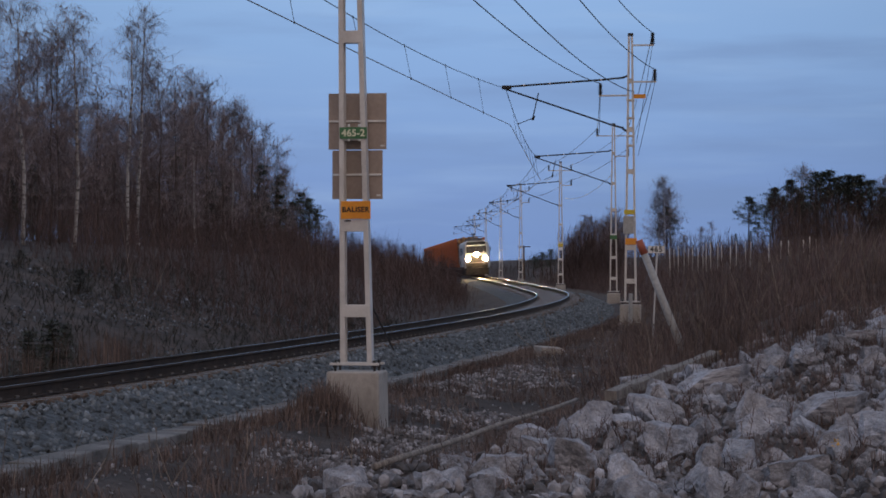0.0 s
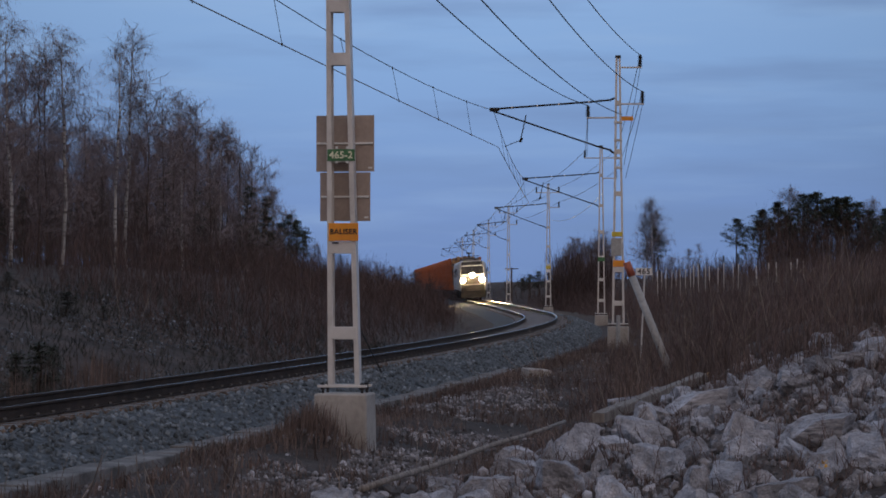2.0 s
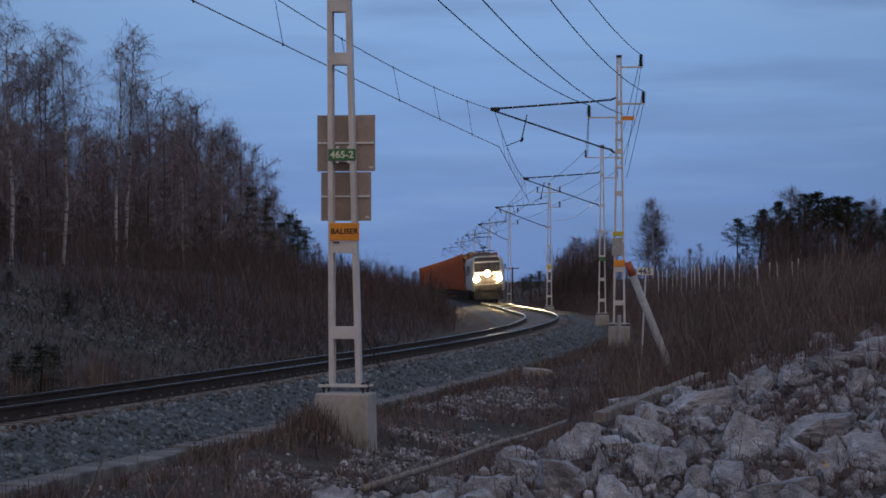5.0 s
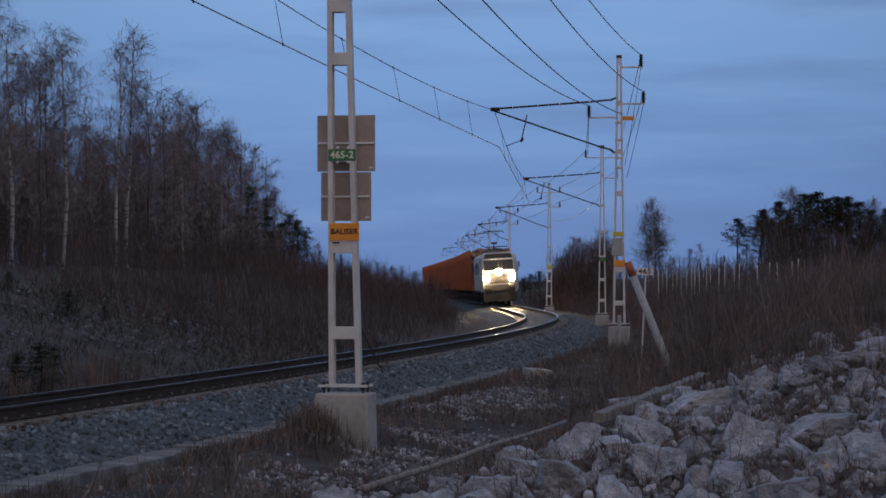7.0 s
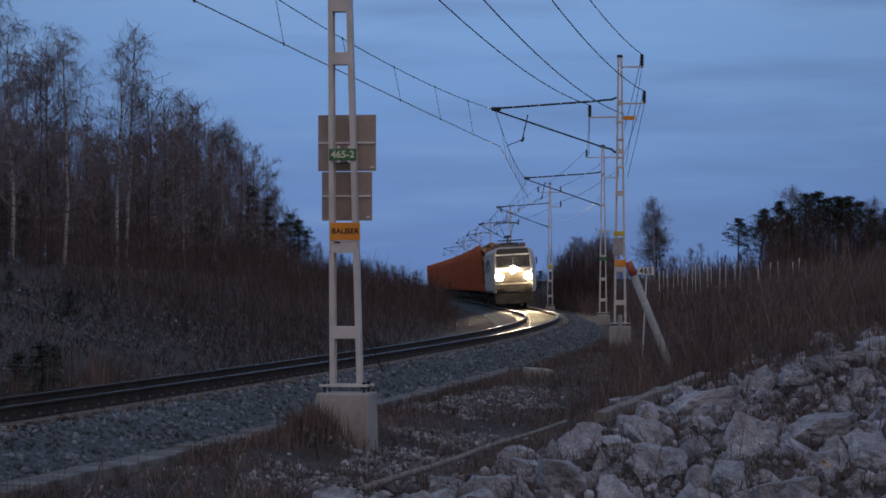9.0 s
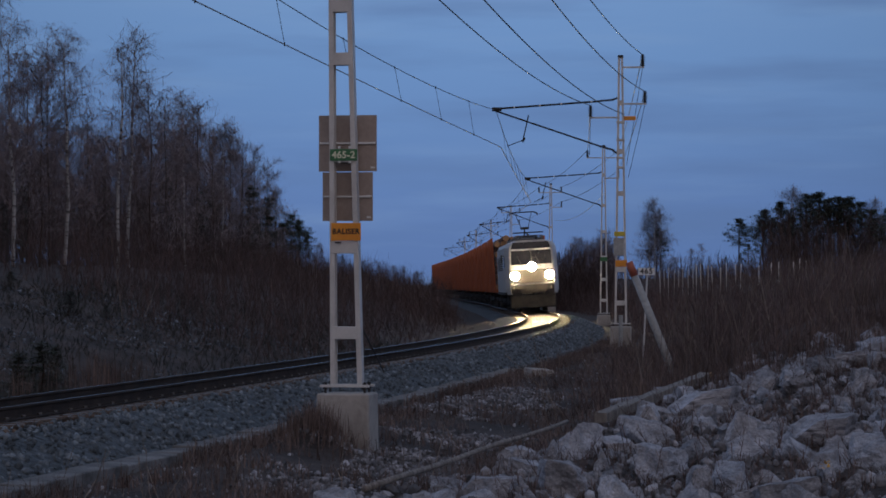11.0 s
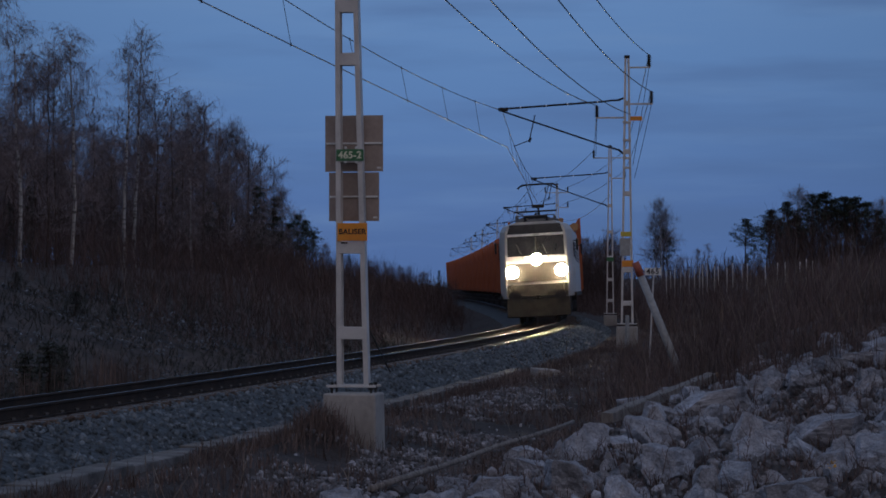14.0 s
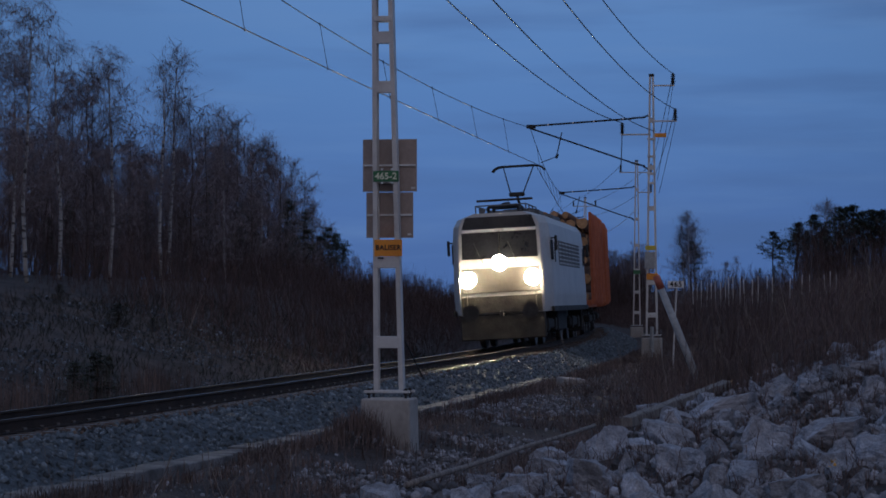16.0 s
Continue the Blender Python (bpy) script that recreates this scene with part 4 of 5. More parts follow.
def in_patch(x, y, grow=1.0):
    """Whether a plan point lies on one of the stony patches of the ditch."""
    return any(((x - px) ** 2 + ((y - py) / 1.7) ** 2) ** 0.5 < r * grow * (0.75 + 0.5 * noise.noise((x * 1.3, y * 0.8, 5))) for px, py, r in PATCHES)


scatter_stones("ditch_stones", "pale broken stones strewn over the ditch", 8500, (-60, -28, 3.2, 9.0, 1.0), (0.018, 0.075), M_RUBBLE, 22,
               keep=lambda x, y, n: n > 3.4 and in_patch(x, y) and x < pole_x(y) + 0.3)
scatter_stones("ditch_gravel", "small grey stones among the dead grass of the ditch", 4500, (-62, 0, 3.2, 8.8, 1.3), (0.016, 0.055), M_RUBBLE, 26, keep=lambda x, y, n: x < pole_x(y) + 0.5 or y > 40)
scatter_stones("bank_stones", "darker grey stones lying on the earth bank", 8500, (-48, 0, -13, -4.2, 1.0), (0.02, 0.11), M_DARK_STONE, 23,
               keep=lambda x, y, n: noise.noise((x * 0.45, y * 0.25, 7)) > -0.05)


def build_sleepers():
    t = tagged(new("sleepers"), "row of dark concrete sleepers under the rails", "sleepers", kind="structure")
    bm = bmesh.new()
    vs = box(bm, (0, 0, -0.27), (2.5, 0.24, 0.19), 0.02)
    plain = len(bm.faces)
    for sx in (-0.75, 0.75):
        for o in (-0.1, 0.1):
            rod(bm, (sx + o, -0.06, -0.13), (sx + o, 0.06, -0.13), 0.015, n=8)
    me = bpy.data.meshes.new("sleeper")
    bm.to_mesh(me)
    bm.free()
    me.materials.append(M_SLEEPER)
    me.materials.append(M_STEEL)
    for i, f in enumerate(me.polygons):
        f.material_index = 1 if i >= plain else 0
    for k in range(300):
        s = -66 + k * 0.6
        ob = link("sleeper", me, None, t)
        ob.matrix_basis = running(s)


build_sleepers()


def build_small_things():
    # weathered pole lying along the edge of the heap
    pts = []
    for k in range(9):
        f = k / 8 * 0.5
        pts.append(Vector((-0.8 + 4.6 * f + 0.012 * math.sin(k * 0.9), 26.4 + 12.6 * f, -0.57 + 0.68 * f + 0.008 * math.sin(k * 1.7))))
    h = Heap()
    h.tube(pts, [0.036 - 0.0015 * k for k in range(9)], 10)
    p = link("fallen_pole", h.mesh("fallen_pole", True), M_WOOD)
    tagged(p, "long weathered grey wooden pole lying beside the stones", "pole")
    # old squared timber above it, its far end broken
    a, b = Vector((2.0, 34.0, -0.24)), Vector((3.84, 39.2, 0.10))
    m = Matrix.Translation(a) @ (b - a).to_track_quat("Y", "Z").to_matrix().to_4x4()
    t = thing("old_timber", m, "weathered grey squared timber with a splintered end on the stones", "timber")
    ln = (b - a).length
    rng = random.Random(9)
    bm = bmesh.new()
    loft(bm, [[(x * 0.085 + rng.uniform(-0.008, 0.008), ln * k / 10, z * 0.065 + rng.uniform(-0.008, 0.008)) for x, z in ((-1, -1), (1, -1), (1, 0.8), (0.8, 1), (-0.8, 1), (-1, 0.8))] for k in range(11)])
    part("beam", bm, M_WOOD, t)
    bm = bmesh.new()
    for k in range(9):
        x, z = rng.uniform(-0.07, 0.07), rng.uniform(-0.05, 0.05)
        rod(bm, (x, ln - 0.05, z), (x + rng.uniform(-0.03, 0.03), ln + rng.uniform(0.05, 0.18), z + rng.uniform(-0.02, 0.06)), 0.02, 0.004, 5)
    part("splinters", bm, M_LOGEND, t, "pale fresh splinters")
    bm = bmesh.new()
    box(bm, (0, 0, 0), (0.5, 0.45, 0.34), 0.02)
    b = part("concrete_block", bm, M_CONCRETE)
    b.matrix_world = pose(1.94, 55.0, -0.44, 3, 4, 20)
    tagged(b, "pale concrete block lying in the dead grass", "block")
    # leaning marker pipe
    t = thing("marker_pole", Matrix(), "leaning grey plastic marker pole with faded red top", "marker pole")
    a, b = Vector((4.0, 45.0, -0.35)), Vector((3.20, 45.0, 1.66))
    part("pipe", one(rod, a, b, 0.070, 0.062, 16), M_PIPE, t, "", True)
    part("red_top", one(rod, b - (b - a).normalized() * 0.05, b + (b - a).normalized() * 0.2, 0.068, 0.064, 16), M_RED, t, "faded red cap", True)
    # kilometre board
    t = thing("kilometre_board", pose(5.32, 70, 0.0, 0, 0, -4), "white kilometre board on a thin post", "kilometre board")
    part("post", one(rod, (-0.11, 0.02, -0.9), (0.02, 0.02, 1.72), 0.022, n=10), M_GALV, t)
    b = part("board", one(box, (0, 0, 1.82), (0.43, 0.015, 0.19), 0.004), M_WHITE, t, "white board with black number")
    lettering("lettering", "465", 0.2, pose(0, -0.0095, 1.82) @ FACE, M_BLACK, b, spacing=1.15)
    # pale stakes on the crest
    rng = random.Random(8)
    bm = one(rod, (0, 0, -0.1), (0, 0, 1.0), 0.026, 0.022, 7)
    me = bpy.data.meshes.new("stake")
    bm.to_mesh(me)
    bm.free()
    me.materials.append(M_STAKE)
    for k, u in enumerate([1166, 1173, 1180, 1190, 1198, 1206, 1215, 1224, 1230, 1238, 1250, 1258, 1272, 1283, 1300, 1308, 1340, 1361, 1375, 1402, 1412, 1424]):
        d = 168 - k * 1.6
        x = (u - 784) * d / 4700
        top = 1.45 + (505 - 476 + (u - 1166) * 0.065 + rng.uniform(-5, 5)) * d / 4700
        ob = link("stake", me, None)
        g = height(x, d)
        ob.matrix_basis = pose(x, d, g, rng.uniform(-2, 2), rng.uniform(-2, 2), rng.uniform(0, 360)) @ Matrix.Diagonal((1, 1, top - g, 1))
        tagged(ob, "pale wooden stake standing in the brush", "stake", "stakes on the crest")
    # poles of another line far off
    for x, y, zt in ((7.6, 290, 3.4),):
        tp = thing("utility_pole", pose(x, y, 0), "thin dark utility pole far off", "utility pole")
        part("pole", one(rod, (0, 0, -1), (0, 0, zt), 0.10, 0.08), M_DARKBARK, tp)
        part("crossarm", one(box, (0, 0, zt - 0.1), (1.4, 0.08, 0.1)), M_DARKBARK, tp)


build_small_things()


# ---- trees and brush ----
def branch(rng, p, d, length, r, k, droop=0.0, wander=0.18):
    pts, rad = [p.copy()], [r]
    for i in range(k):
        d = (d + Vector((rng.gauss(0, wander), rng.gauss(0, wander), rng.gauss(0, wander) - droop))).normalized()
        p = p + d * (length / k)
        pts.append(p.copy())
        rad.append(max(r * (1 - (i + 1) / k * 0.75), 0.003))
    return pts, rad, d


def birch(seed, h, weeping, spread=0.26, base=0.22, limbs=42, subs=11, twigs=9, thick=1.0, girth=0.0058):
    rng = random.Random(seed)
    trunk, crown = Heap(), Heap()
    k = 10
    pts, rad = [], []
    off = Vector((0, 0, 0))
    for i in range(k + 1):
        f = i / k
        off += Vector((rng.gauss(0, 0.05), rng.gauss(0, 0.05), 0)) * h / 14
        pts.append(Vector((off.x, off.y, f * h - 0.3)))
        rad.append(h * girth * (1 - f) ** 0.8 + 0.008)
    trunk.tube(pts, rad, 8)
    for j in range(limbs):
        f = base + (0.98 - base) * (j + rng.random()) / limbs
        i = min(int(f * k), k - 1)
        p = pts[i].lerp(pts[i + 1], f * k - i)
        a = rng.uniform(0, 6.283)
        d = Vector((math.cos(a), math.sin(a), rng.uniform(1.0, 2.0) + f)).normalized()
        length = h * spread * (1.15 - f) ** 0.6 * rng.uniform(0.75, 1.12)
        lp, lr, ld = branch(rng, p, d, length, rad[i] * 0.30, 6, 0.09 * weeping, 0.12)
        crown.tube(lp, lr, 3)
        for q in range(subs):
            g = rng.uniform(0.12, 1.0)
            gi = min(int(g * 6), 5)
            bp = lp[gi].lerp(lp[gi + 1], g * 6 - gi)
            bd = ((lp[gi + 1] - lp[gi]).normalized() * 0.8 + Vector((rng.gauss(0, 0.7), rng.gauss(0, 0.7), rng.gauss(0.15, 0.4)))).normalized()
            bl = length * rng.uniform(0.2, 0.45) + 0.25
            tp, tr, td = branch(rng, bp, bd, bl, 0.0075 * thick, 3, 0.24 * weeping, 0.2)
            crown.tube(tp, tr, 3)
            for w in range(twigs):
                c = tp[rng.randrange(1, 4)]
                wd = (td * 0.6 + Vector((rng.gauss(0, 0.7), rng.gauss(0, 0.7), rng.gauss(0.1, 0.5)))).normalized()
                wp, wr, _ = branch(rng, c, wd, rng.uniform(0.28, 0.8), 0.005, 2, 0.75 * weeping, 0.16)
                crown.blade(wp[0], wp[1], wp[2], 0.0048 * thick)
    return trunk.mesh("trunk", True), crown.mesh("crown")


def conifer(seed, h, bare, width, tiers=22):
    """A pine or spruce: trunk, whorled limbs and many small sprays of needles."""
    rng = random.Random(seed)
    trunk, crown = Heap(), Heap()
    pts = [Vector((0.02 * h * math.sin(i * 0.8 + seed), 0, h * i / 8 - 0.3)) for i in range(9)]
    trunk.tube(pts, [h * 0.013 * (1 - i / 9) + 0.01 for i in range(9)], 7)
    for j in range(tiers):
        f = bare + (1 - bare) * (j + rng.random()) / tiers
        g = (f - bare) / (1 - bare)
        shape = (math.sin(min(1, g * 1.15 + 0.12) * math.pi) ** 0.6 if bare > 0.3 else (1 - g) ** 0.8) + 0.08
        for _ in range(5):
            a = rng.uniform(0, 6.283)
            p = Vector((0, 0, f * h))
            ln = width * shape * rng.uniform(0.55, 1.15)
            d = Vector((math.cos(a), math.sin(a), 0.35 if bare > 0.3 else -0.15)).normalized()
            lp, lr, ld = branch(rng, p, d, ln, 0.03, 3, -0.05, 0.15)
            trunk.tube(lp, lr, 3)
            clumps = [lp[2].lerp(lp[3], rng.random()) + Vector((rng.gauss(0, 0.22), rng.gauss(0, 0.22), rng.gauss(0.05, 0.1))) * (h / 10) for _ in range(3)]
            for _ in range(36):
                c = clumps[rng.randrange(3)] + Vector((rng.gauss(0, 0.17), rng.gauss(0, 0.17), rng.gauss(0, 0.08))) * (h / 10) if bare > 0.3 else lp[rng.randrange(1, 4)] + Vector((rng.gauss(0, 0.24), rng.gauss(0, 0.24), rng.gauss(0, 0.14))) * (h / 10)
                e = Vector((rng.gauss(0, 1), rng.gauss(0, 1), rng.gauss(0.4, 0.5))).normalized() * rng.uniform(0.12, 0.28) * (h / 10)
                crown.blade(c, c + e * 0.6, c + e + Vector((0, 0, 0.03)), 0.05 * h / 10)
    return trunk.mesh("trunk", True), crown.mesh("crown")


def plant_trees():
    rng = random.Random(40)
    LB = "bare leafless birch with pale trunk on the bank"
    birches = []
    for k, (h, wp, spr, bs) in enumerate(((13.0, 1.0, 0.22, 0.24), (12.0, 0.3, 0.19, 0.30), (11.0, 0.15, 0.17, 0.18), (9.0, 0.4, 0.24, 0.15), (12.5, 0.6, 0.2, 0.25))):
        tr, cr = birch(100 + k, h, wp, spr, bs, 42, 7 if k == 1 else 11, 9, 1.35)
        tr.materials.append(M_BARK)
        cr.materials.append(M_TWIG)
        birches.append((h, tr, cr))
    alders = []
    for k, (h, wp, spr, bs) in enumerate(((9.0, 0.1, 0.24, 0.08), (10.0, 0.2, 0.2, 0.10), (9.0, 0.5, 0.28, 0.06))):
        tr, cr = birch(140 + k, h, wp, spr, bs, 28, 8, 9, 1.8, 0.004)
        tr.materials.append(M_DARKBARK)
        cr.materials.append(M_TWIG)
        alders.append((h, tr, cr))

    def plant_birch(k, x, y, top, turn, dark=False, wide=1.0):
        h, tr, cr = alders[k % 3] if dark else birches[k]
        g = height(x, y)
        t = thing("birch", pose(x, y, g, 0, 0, turn), LB if not dark else "bare brown alder with dark trunk in the wood", "birch" if not dark else "alder", "birches on the bank" if not dark else "alders in the wood")
        f = (top - g) / h
        t.scale = (f ** 0.8 * wide, f ** 0.8 * wide, f)
        link("trunk", tr, None, t)
        link("crown", cr, None, t)
        return t
    # birches that stand out: picture line, distance, top
    for k, u, d, v in ((0, 22, 96, 30), (0, 68, 100, 95), (1, 85, 104, 85), (0, 112, 99, 48), (1, 205, 122, 70), (1, 225, 126, 58), (2, 268, 128, 140), (2, 292, 133, 165),
                       (0, -45, 84, -40), (0, -110, 80, -60), (0, 45, 108, 110), (3, 150, 118, 190), (4, 322, 150, 168), (4, 345, 158, 180), (3, 392, 185, 215), (4, 402, 190, 225),
                       (3, 425, 205, 245), (4, 448, 222, 255), (3, 470, 240, 285), (4, 375, 172, 240), (3, 308, 146, 230), (0, -70, 92, 60), (4, 180, 130, 240), (3, 245, 140, 250), (3, 485, 262, 330), (4, 10, 116, 150)):
        x, top = (u - 784) * d / 4700, 1.45 + (504.7 - v) * d / 4700
        plant_birch(k, x, d, top, rng.uniform(0, 360), dark=u in (85, 268, 425, 470, 45, 150, 345, 402, 448, 375, 308, 180, 245, 485, 10, 68, 292), wide=1.3)
    # duller trees behind them
    for i in range(84):
        f = i / 83
        u = -70 + f * 590 + rng.uniform(-12, 12)
        d = (112 + 165 * f ** 1.25) * rng.uniform(0.98, 1.25)
        v = np.interp(u, [-60, 60, 120, 200, 300, 340, 400, 500, 540], [190, 215, 205, 240, 195, 180, 240, 345, 405]) + 110 * rng.random() ** 1.3
        x, top = (u - 784) * d / 4700, 1.45 + (504.7 - v) * d / 4700
        plant_birch(i, x, d, top, rng.uniform(0, 360), True, 1.2)
    # far trees across the line and on the skyline
    for k, u, d, v in ((4, 1016, 230, 418), (4, 1005, 236, 440), (4, 1032, 226, 428), (4, 1050, 215, 425), (4, 1068, 205, 405), (4, 1010, 222, 430), (4, 1024, 228, 420), (4, 1042, 218, 432), (4, 1060, 210, 420), (4, 994, 232, 455), (4, 1078, 200, 430), (3, 1155, 260, 352), (3, 1146, 262, 378), (3, 1166, 264, 372), (3, 1400, 330, 332), (4, 1412, 335, 340), (3, 1545, 330, 352),
                       (3, 1220, 420, 440), (4, 1238, 420, 430), (3, 1190, 430, 455), (4, 1275, 400, 455), (3, 985, 260, 470), (4, 995, 265, 480),
                       (3, 560, 330, 430), (4, 590, 340, 440), (3, 640, 330, 460), (4, 668, 330, 462), (3, 695, 340, 470), (4, 712, 345, 470), (3, 735, 360, 480)):
        x, top = (u - 784) * d / 4700, 1.45 + (504.7 - v) * d / 4700
        plant_birch(k, x, d, top, rng.uniform(0, 360), k == 4, 1.5)
    pines = []
    for k, (h, bare, w) in enumerate(((10.0, 0.5, 2.3), (10.0, 0.32, 2.9), (10.0, 0.05, 2.0))):
        tr, cr = conifer(200 + k, h, bare, w)
        tr.materials.append(M_DARKBARK)
        cr.materials.append(M_NEEDLE)
        pines.append((tr, cr))
    for k, u, d, v, wide in ((0, 1305, 300, 388, 1), (0, 1350, 305, 372, 1), (1, 1345, 320, 390, 1), (0, 1378, 310, 358, .9), (1, 1425, 310, 345, 1.2), (0, 1445, 300, 342, 1.2), (1, 1465, 305, 352, 1.2), (0, 1482, 300, 350, 1.1),
                             (0, 1500, 300, 350, 1.1), (1, 1520, 305, 358, 1.2), (1, 1540, 300, 372, 1.2), (0, 1570, 290, 370, 1.2), (1, 1590, 280, 360, 1.2), (1, 1400, 320, 385, 1.2), (1, 1380, 330, 395, 1.1), (1, 1322, 300, 432, .8), (2, 1282, 300, 452, 1), (2, 1308, 290, 448, 1),
                             (1, 1160, 262, 404, 0.8), (2, 1240, 300, 466, 1), (1, 940, 300, 485, 1.4), (1, 925, 310, 492, 1.4), (1, 955, 290, 480, 1.4),
                             (1, 512, 275, 380, 1.0), (1, 526, 285, 390, 1.0), (2, 540, 300, 412, 1.3), (1, 498, 268, 395, 1.2), (2, 15, 74, 480, 3.5), (2, 185, 70, 540, 4.0), (2, 255, 70, 580, 4.0), (2, 604, 300, 450, 1.0), (2, 763, 380, 478, .8), (2, 757, 350, 500, 1), (1, 775, 380, 500, 1.3),
                             (2, 72, 49, 606, 2.6), (2, 95, 52, 612, 2.4), (2, 30, 47, 625, 2.6), (2, 120, 68, 515, 4.2), (2, 40, 112, 330, 1), (2, 120, 130, 320, 1), (2, 300, 165, 300, 1), (2, 380, 190, 320, 1), (2, 440, 215, 330, 1.1), (2, 180, 140, 330, 1.1), (2, 90, 120, 360, 1.1), (2, 350, 175, 340, 1.1), (2, 250, 150, 350, 1.1), (2, 0, 108, 360, 1.1), (2, 470, 235, 350, 1.2)):
        x, top = (u - 784) * d / 4700, 1.45 + (504.7 - v) * d / 4700
        g = height(x, d)
        f = (top - g) / 10
        t = thing("pine" if k < 2 else "spruce", pose(x, d, g, 0, 0, rng.uniform(0, 360)), "dark green pine with open crown on the skyline" if k < 2 else "dark green spruce standing among birches", "pine" if k < 2 else "spruce", "conifers")
        wide *= 1.25 if k < 2 else 1.0
        t.scale = (f * wide, f * wide, f)
        link("trunk", pines[k][0], None, t)
        link("crown", pines[k][1], None, t)


plant_trees()


def thicket(name, label, count, seed, pick, tall, mat, r=0.012, twigs=5, lean=0.12):
    rng = random.Random(seed)
    h = Heap()
    for _ in range(count):
        x, y = pick(rng)
        g = height(x, y)
        ht = rng.uniform(*tall)
        d = Vector((rng.gauss(0, lean), rng.gauss(0, lean), 1)).normalized()
        rr = r * rng.uniform(0.6, 1.5)
        pts, rad, _ = branch(rng, Vector((x, y, g - 0.1)), d, ht, rr, 4, -0.03, 0.06)
        h.tube(pts, rad, 3)
        for _ in range(twigs):
            f = rng.uniform(0.25, 0.95)
            i = min(int(f * 4), 3)
            p = pts[i].lerp(pts[i + 1], f * 4 - i)
            td = Vector((rng.gauss(0, 0.55), rng.gauss(0, 0.55), 1)).normalized()
            tp, tr, _ = branch(rng, p, td, ht * rng.uniform(0.15, 0.4), rr * 0.55, 2, -0.05, 0.1)
            h.blade(tp[0], tp[1], tp[2], rr * 0.5)
    return tagged(link(name, h.mesh(name), mat), label, "brushwood", kind="stuff")


def along(s0, s1, n0, n1, power=1.0):
    def pick(rng):
        p = beside(s0 + (s1 - s0) * rng.random() ** power, rng.uniform(n0, n1))
        return p.x, p.y
    return pick


def wooded(pick):
    """Keeps a pick of plan points off the open stony foot of the inner bank."""
    def choose(rng):
        while True:
            x, y = pick(rng)
            n = float(where(x, y))
            if y > 69 + 1.8 * max(0, -n - 8) + 5 * noise.noise((x * 0.5, y * 0.3, 3)):
                return x, y
    return choose


thicket("bank_brush", "bare brown brushwood along the inner bank", 4600, 51, wooded(along(-16, 260, -12, -4.2, 1.1)), (0.6, 2.6), M_BRUSH, 0.0065, 14, 0.28)
thicket("wood_undergrowth", "tall bare brown undergrowth behind the birches", 4600, 52, along(5, 250, -34, -19, 1.2), (2.0, 6.0), M_BRUSH, 0.011, 10)
thicket("wood_edge_brush", "bare reddish brown brush at the edge of the wood", 2600, 56, wooded(along(-8, 240, -19, -11, 1.2)), (0.7, 2.2), M_BRUSH, 0.008, 11, 0.25)
thicket("outer_brush", "bare brown brushwood on the outer bank", 5400, 53, along(-28, 120, 7.4, 19, 1.2), (0.4, 1.45), M_BRUSH_GLARE, 0.0075, 8, 0.42)
thicket("far_brush", "bare brown brushwood far along the line", 2400, 54, along(45, 330, 5.5, 40, 1.0), (0.8, 2.2), M_BRUSH, 0.016, 7, 0.2)
thicket("lone_saplings", "pale thin saplings leaning out of the brush", 420, 55, along(-40, 50, 5.8, 13, 1.2), (0.7, 1.9), M_STALK, 0.008, 3, 0.5)


def grass(name, label, count, seed, pick, tall, mat=None, lean=0.5):
    rng = random.Random(seed)
    h = Heap()
    made = 0
    while made < count:
        x, y = pick(rng)
        made += 0.15
        if noise.noise((x * 0.8, y * 0.5, 9)) < -0.12:
            continue
        made += 0.85
        g = height(x, y)
        for _ in range(6):
            ht = rng.uniform(*tall)
            a = rng.uniform(0, 6.283)
            b = Vector((x + rng.gauss(0, 0.06), y + rng.gauss(0, 0.06), g - 0.02))
            o = Vector((math.cos(a), math.sin(a), 0)) * ht * lean * rng.random()
            h.blade(b, b + o * 0.4 + Vector((0, 0, ht * 0.65)), b + o + Vector((0, 0, ht * rng.uniform(0.75, 1.0))), 0.0035 + 0.003 * rng.random())
    return tagged(link(name, h.mesh(name), mat or M_GRASS), label, "dead grass", kind="stuff")


def ditch(rng):
    s = -62 + 110 * rng.random() ** 1.4
    p = beside(s, rng.uniform(3.2, 8.5))
    if (p.x > pole_x(p.y) + 0.2 and p.y < 40) or (in_patch(p.x, p.y, 0.9) and rng.random() < 0.65):
        return ditch(rng)
    return p.x, p.y


grass("ditch_grass", "dead brown grass in the ditch", 7000, 61, ditch, (0.07, 0.27), None, 1.3)
grass("trough_grass", "dead grass tufts along the cable trough", 1500, 62, along(-62, 40, 3.15, 3.7, 1.3), (0.1, 0.34), None, 0.8)
grass("bank_grass", "dead grass on the inner bank", 1000, 63, along(-55, 60, -14, -3.4, 1.2), (0.1, 0.34), None, 1.0)
grass("heap_grass", "dead grass between the stones", 2000, 64, lambda rng: (lambda y: (rng.uniform(pole_x(y), 0.19 * y + 0.5), y))(rng.uniform(25, 45)), (0.06, 0.24), None, 1.5)
grass("outer_bank_grass", "dead grass on the slope below the brush", 3600, 65, lambda rng: (lambda y: (rng.uniform(2.5 + (y - 38) * 0.06, 0.19 * y + 1), y))(rng.uniform(37, 75)), (0.15, 0.6))
grass("block_grass", "dead grass tufts against the concrete block", 130, 75, lambda rng: (rng.gauss(-1.5, 0.22), rng.gauss(31.1, 0.25)), (0.1, 0.4), None, 0.8)
grass("reeds", "tall pale dead reeds in the inner ditch", 260, 66, along(-44, -24, -5.2, -3.8, 1.0), (0.4, 0.95), None, 0.25)
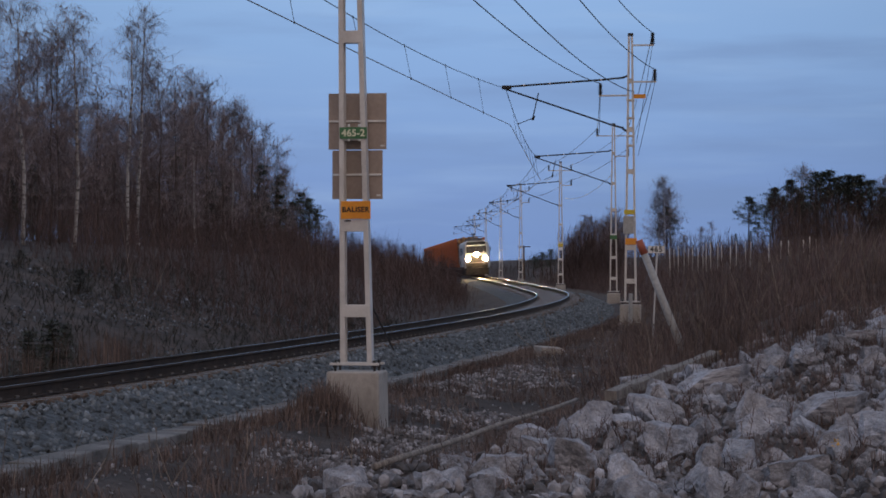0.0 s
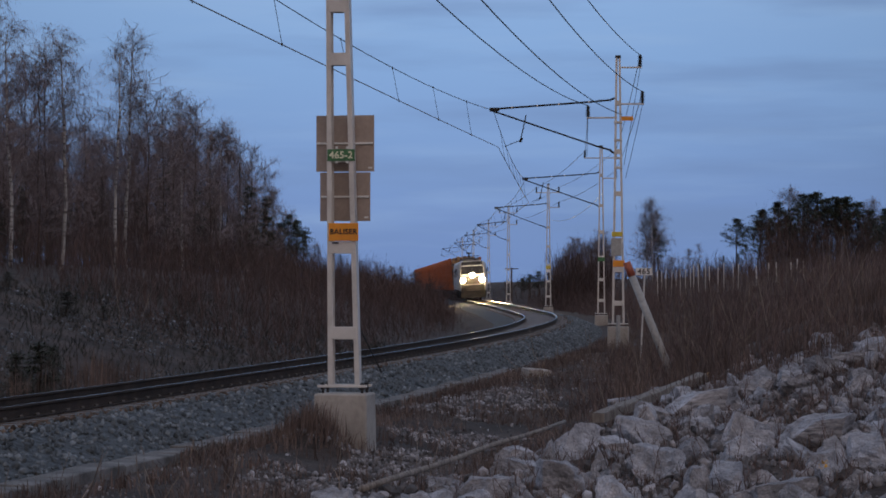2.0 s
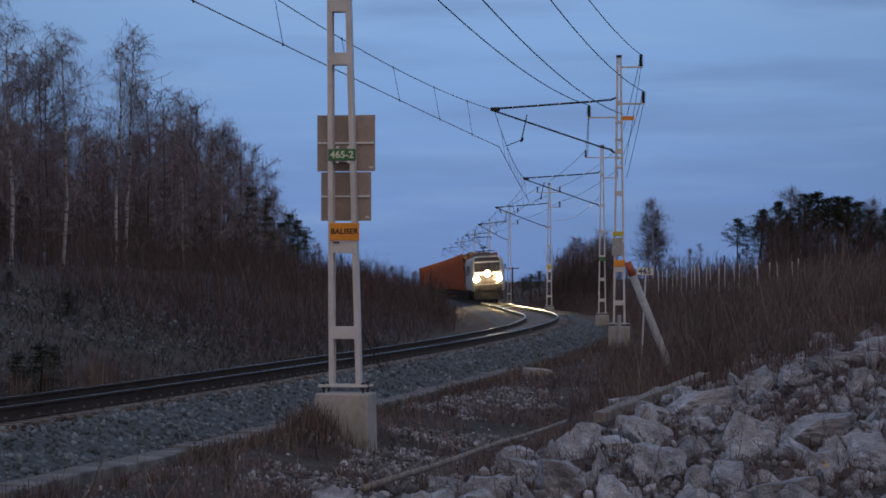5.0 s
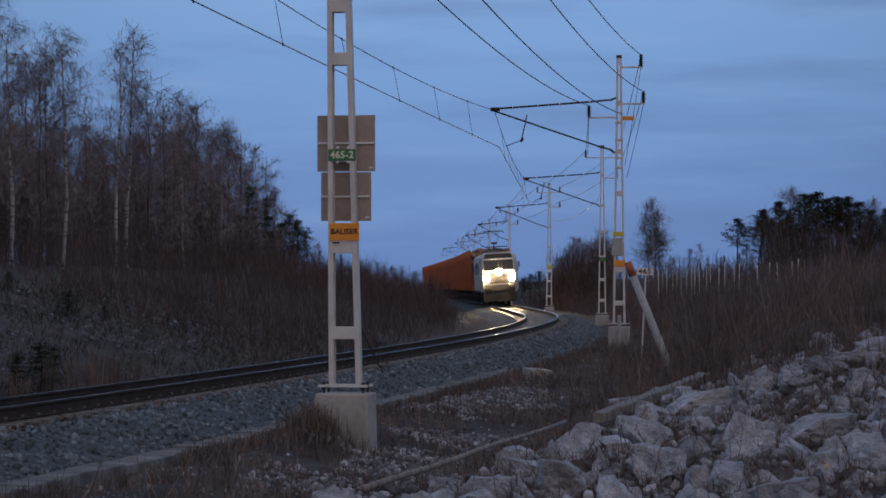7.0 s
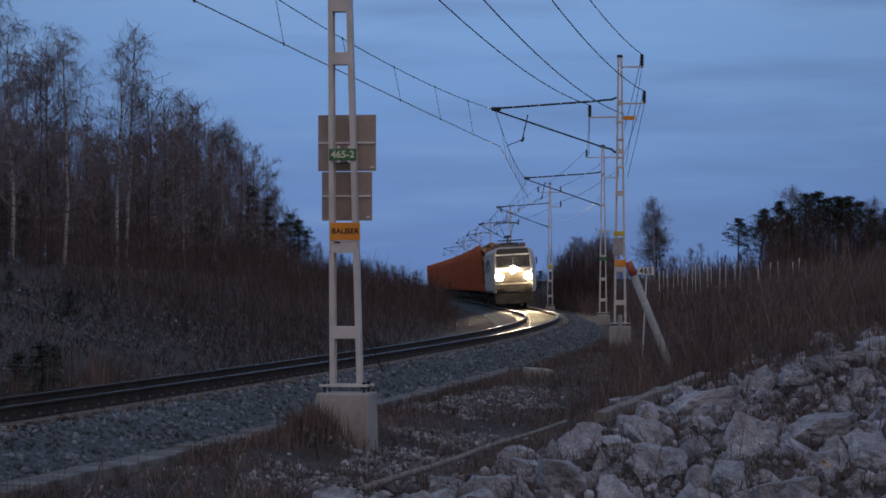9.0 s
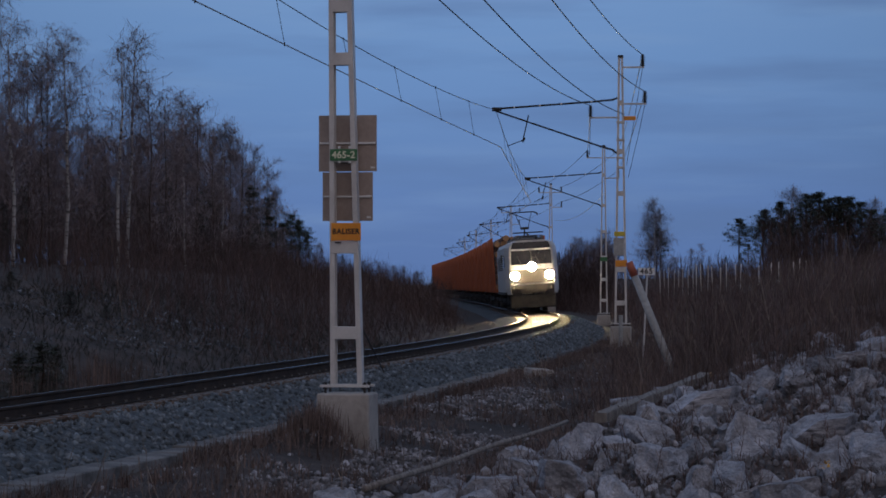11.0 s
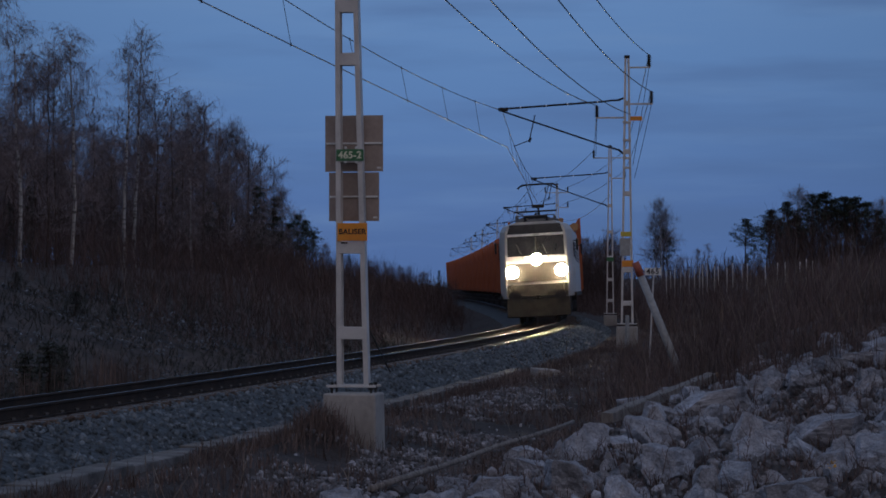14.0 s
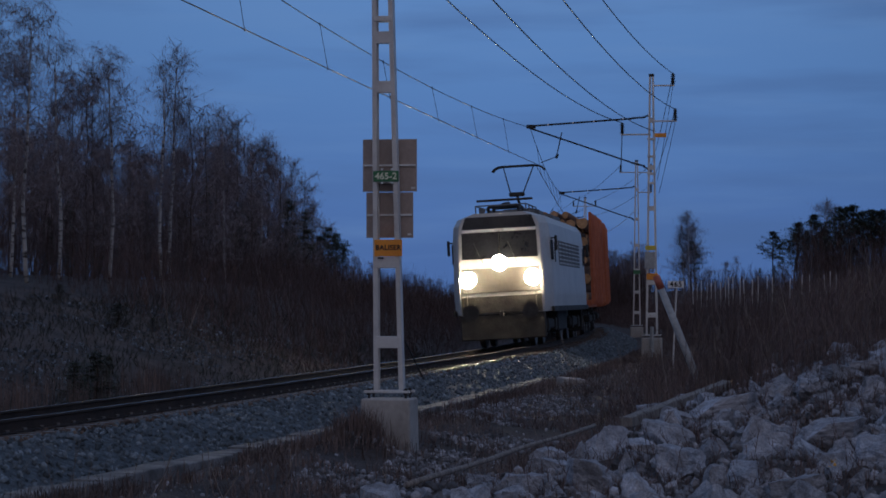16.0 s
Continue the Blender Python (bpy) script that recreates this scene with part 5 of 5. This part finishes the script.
thicket("slope_brush", "low tangled bare brush below the bank", 1500, 57, along(-40, 10, 6.0, 10, 1.0), (0.3, 1.0), M_BRUSH_GLARE, 0.007, 6, 0.6)
thicket("bank_stalks", "pale dry stalks among the brush of the inner bank", 90, 58, wooded(along(-30, 160, -14, -4.5, 1.2)), (0.9, 2.6), M_STALK, 0.010, 4, 0.15)
thicket("ditch_stalks", "scattered pale dry stalks in the ditch", 170, 59, ditch, (0.3, 0.8), M_STALK, 0.006, 2, 0.35)
thicket("low_bank_scrub", "low dark tangled scrub covering the inner bank", 3000, 67, wooded(along(-34, 130, -13, -3.9, 1.2)), (0.3, 1.1), M_BRUSH, 0.007, 9, 0.6)
thicket("bank_heather", "dark low heather and scrub between the bank stones", 3800, 74, along(-48, 12, -13, -4.0, 1.0), (0.15, 0.6), M_HEATH, 0.009, 11, 0.7)
thicket("heap_scrub", "low dry scrub growing between the stones", 1700, 68, lambda rng: (lambda y: (rng.uniform(pole_x(y) + 0.5, 0.19 * y + 0.5), y))(44 - 18 * rng.random() ** 1.5), (0.15, 0.6), M_BRUSH_GLARE, 0.006, 7, 0.7)


def stand_of(u0, u1, d0, d1):
    """Picks plan points on a wedge of ground between two bearings (in 1/4700) and two distances."""
    def pick(rng):
        d = rng.uniform(d0, d1)
        return rng.uniform(u0, u1) * d / 4700, d
    return pick


thicket("line_brush", "low reddish brown brush on the shoulder beyond the masts", 2600, 71, along(22, 170, 4.0, 9.0, 1.0), (0.4, 1.7), M_BRUSH_GLARE, 0.010, 9, 0.3)
thicket("alder_thicket", "dense reddish brown alder thicket beside the line", 900, 72, stand_of(198, 300, 196, 240), (1.0, 4.9), M_BRUSH, 0.018, 16, 0.14)
thicket("skyline_thicket", "brown bare thicket under the skyline pines", 1200, 73, stand_of(565, 840, 285, 330), (2.5, 7.5), M_BRUSH, 0.022, 14, 0.16)


def drop_leaves():
    rng = random.Random(70)
    h = Heap()
    for _ in range(9):
        p = Vector((3.84 + rng.gauss(0, 0.07), 27.0 + rng.gauss(0, 0.12), height(3.84, 27.0) + 0.24 + rng.gauss(0, 0.02)))
        d = Vector((rng.gauss(0, 1), rng.gauss(0, 1), rng.uniform(0, 1))).normalized() * 0.05
        h.blade(p, p + d * 0.5, p + d, 0.018)
    tagged(link("fallen_leaves", h.mesh("fallen_leaves"), M_LEAF), "a few yellow leaves caught between the stones", "leaves", kind="stuff")


drop_leaves()


# ---- motion of the train ----
def place_of(t):
    """Way along the track of the locomotive's middle."""
    u = 16.0 - t
    return 1.5 + 15.2 * u - 0.16 * u * u + 0.0035 * u ** 3 + 1.6 * math.exp(-2.9 * u)


def motions():
    ts = [i * 0.5 for i in range(33)]
    walk(loco, [(t, running(place_of(t))) for t in ts])
    for i, w in enumerate(WAGONS):
        gap = 7.75 + 0.5 + 6.8 + i * 13.75
        walk(w, [(t, running(place_of(t) + gap)) for t in ts])
    for w in loco_wheels:
        y = w.location.y
        walk(w, [(k / 30, pose(0, y, 0.63, -math.degrees((place_of(0) - place_of(k / 30)) / 0.63) % 360)) for k in range(481)])


motions()
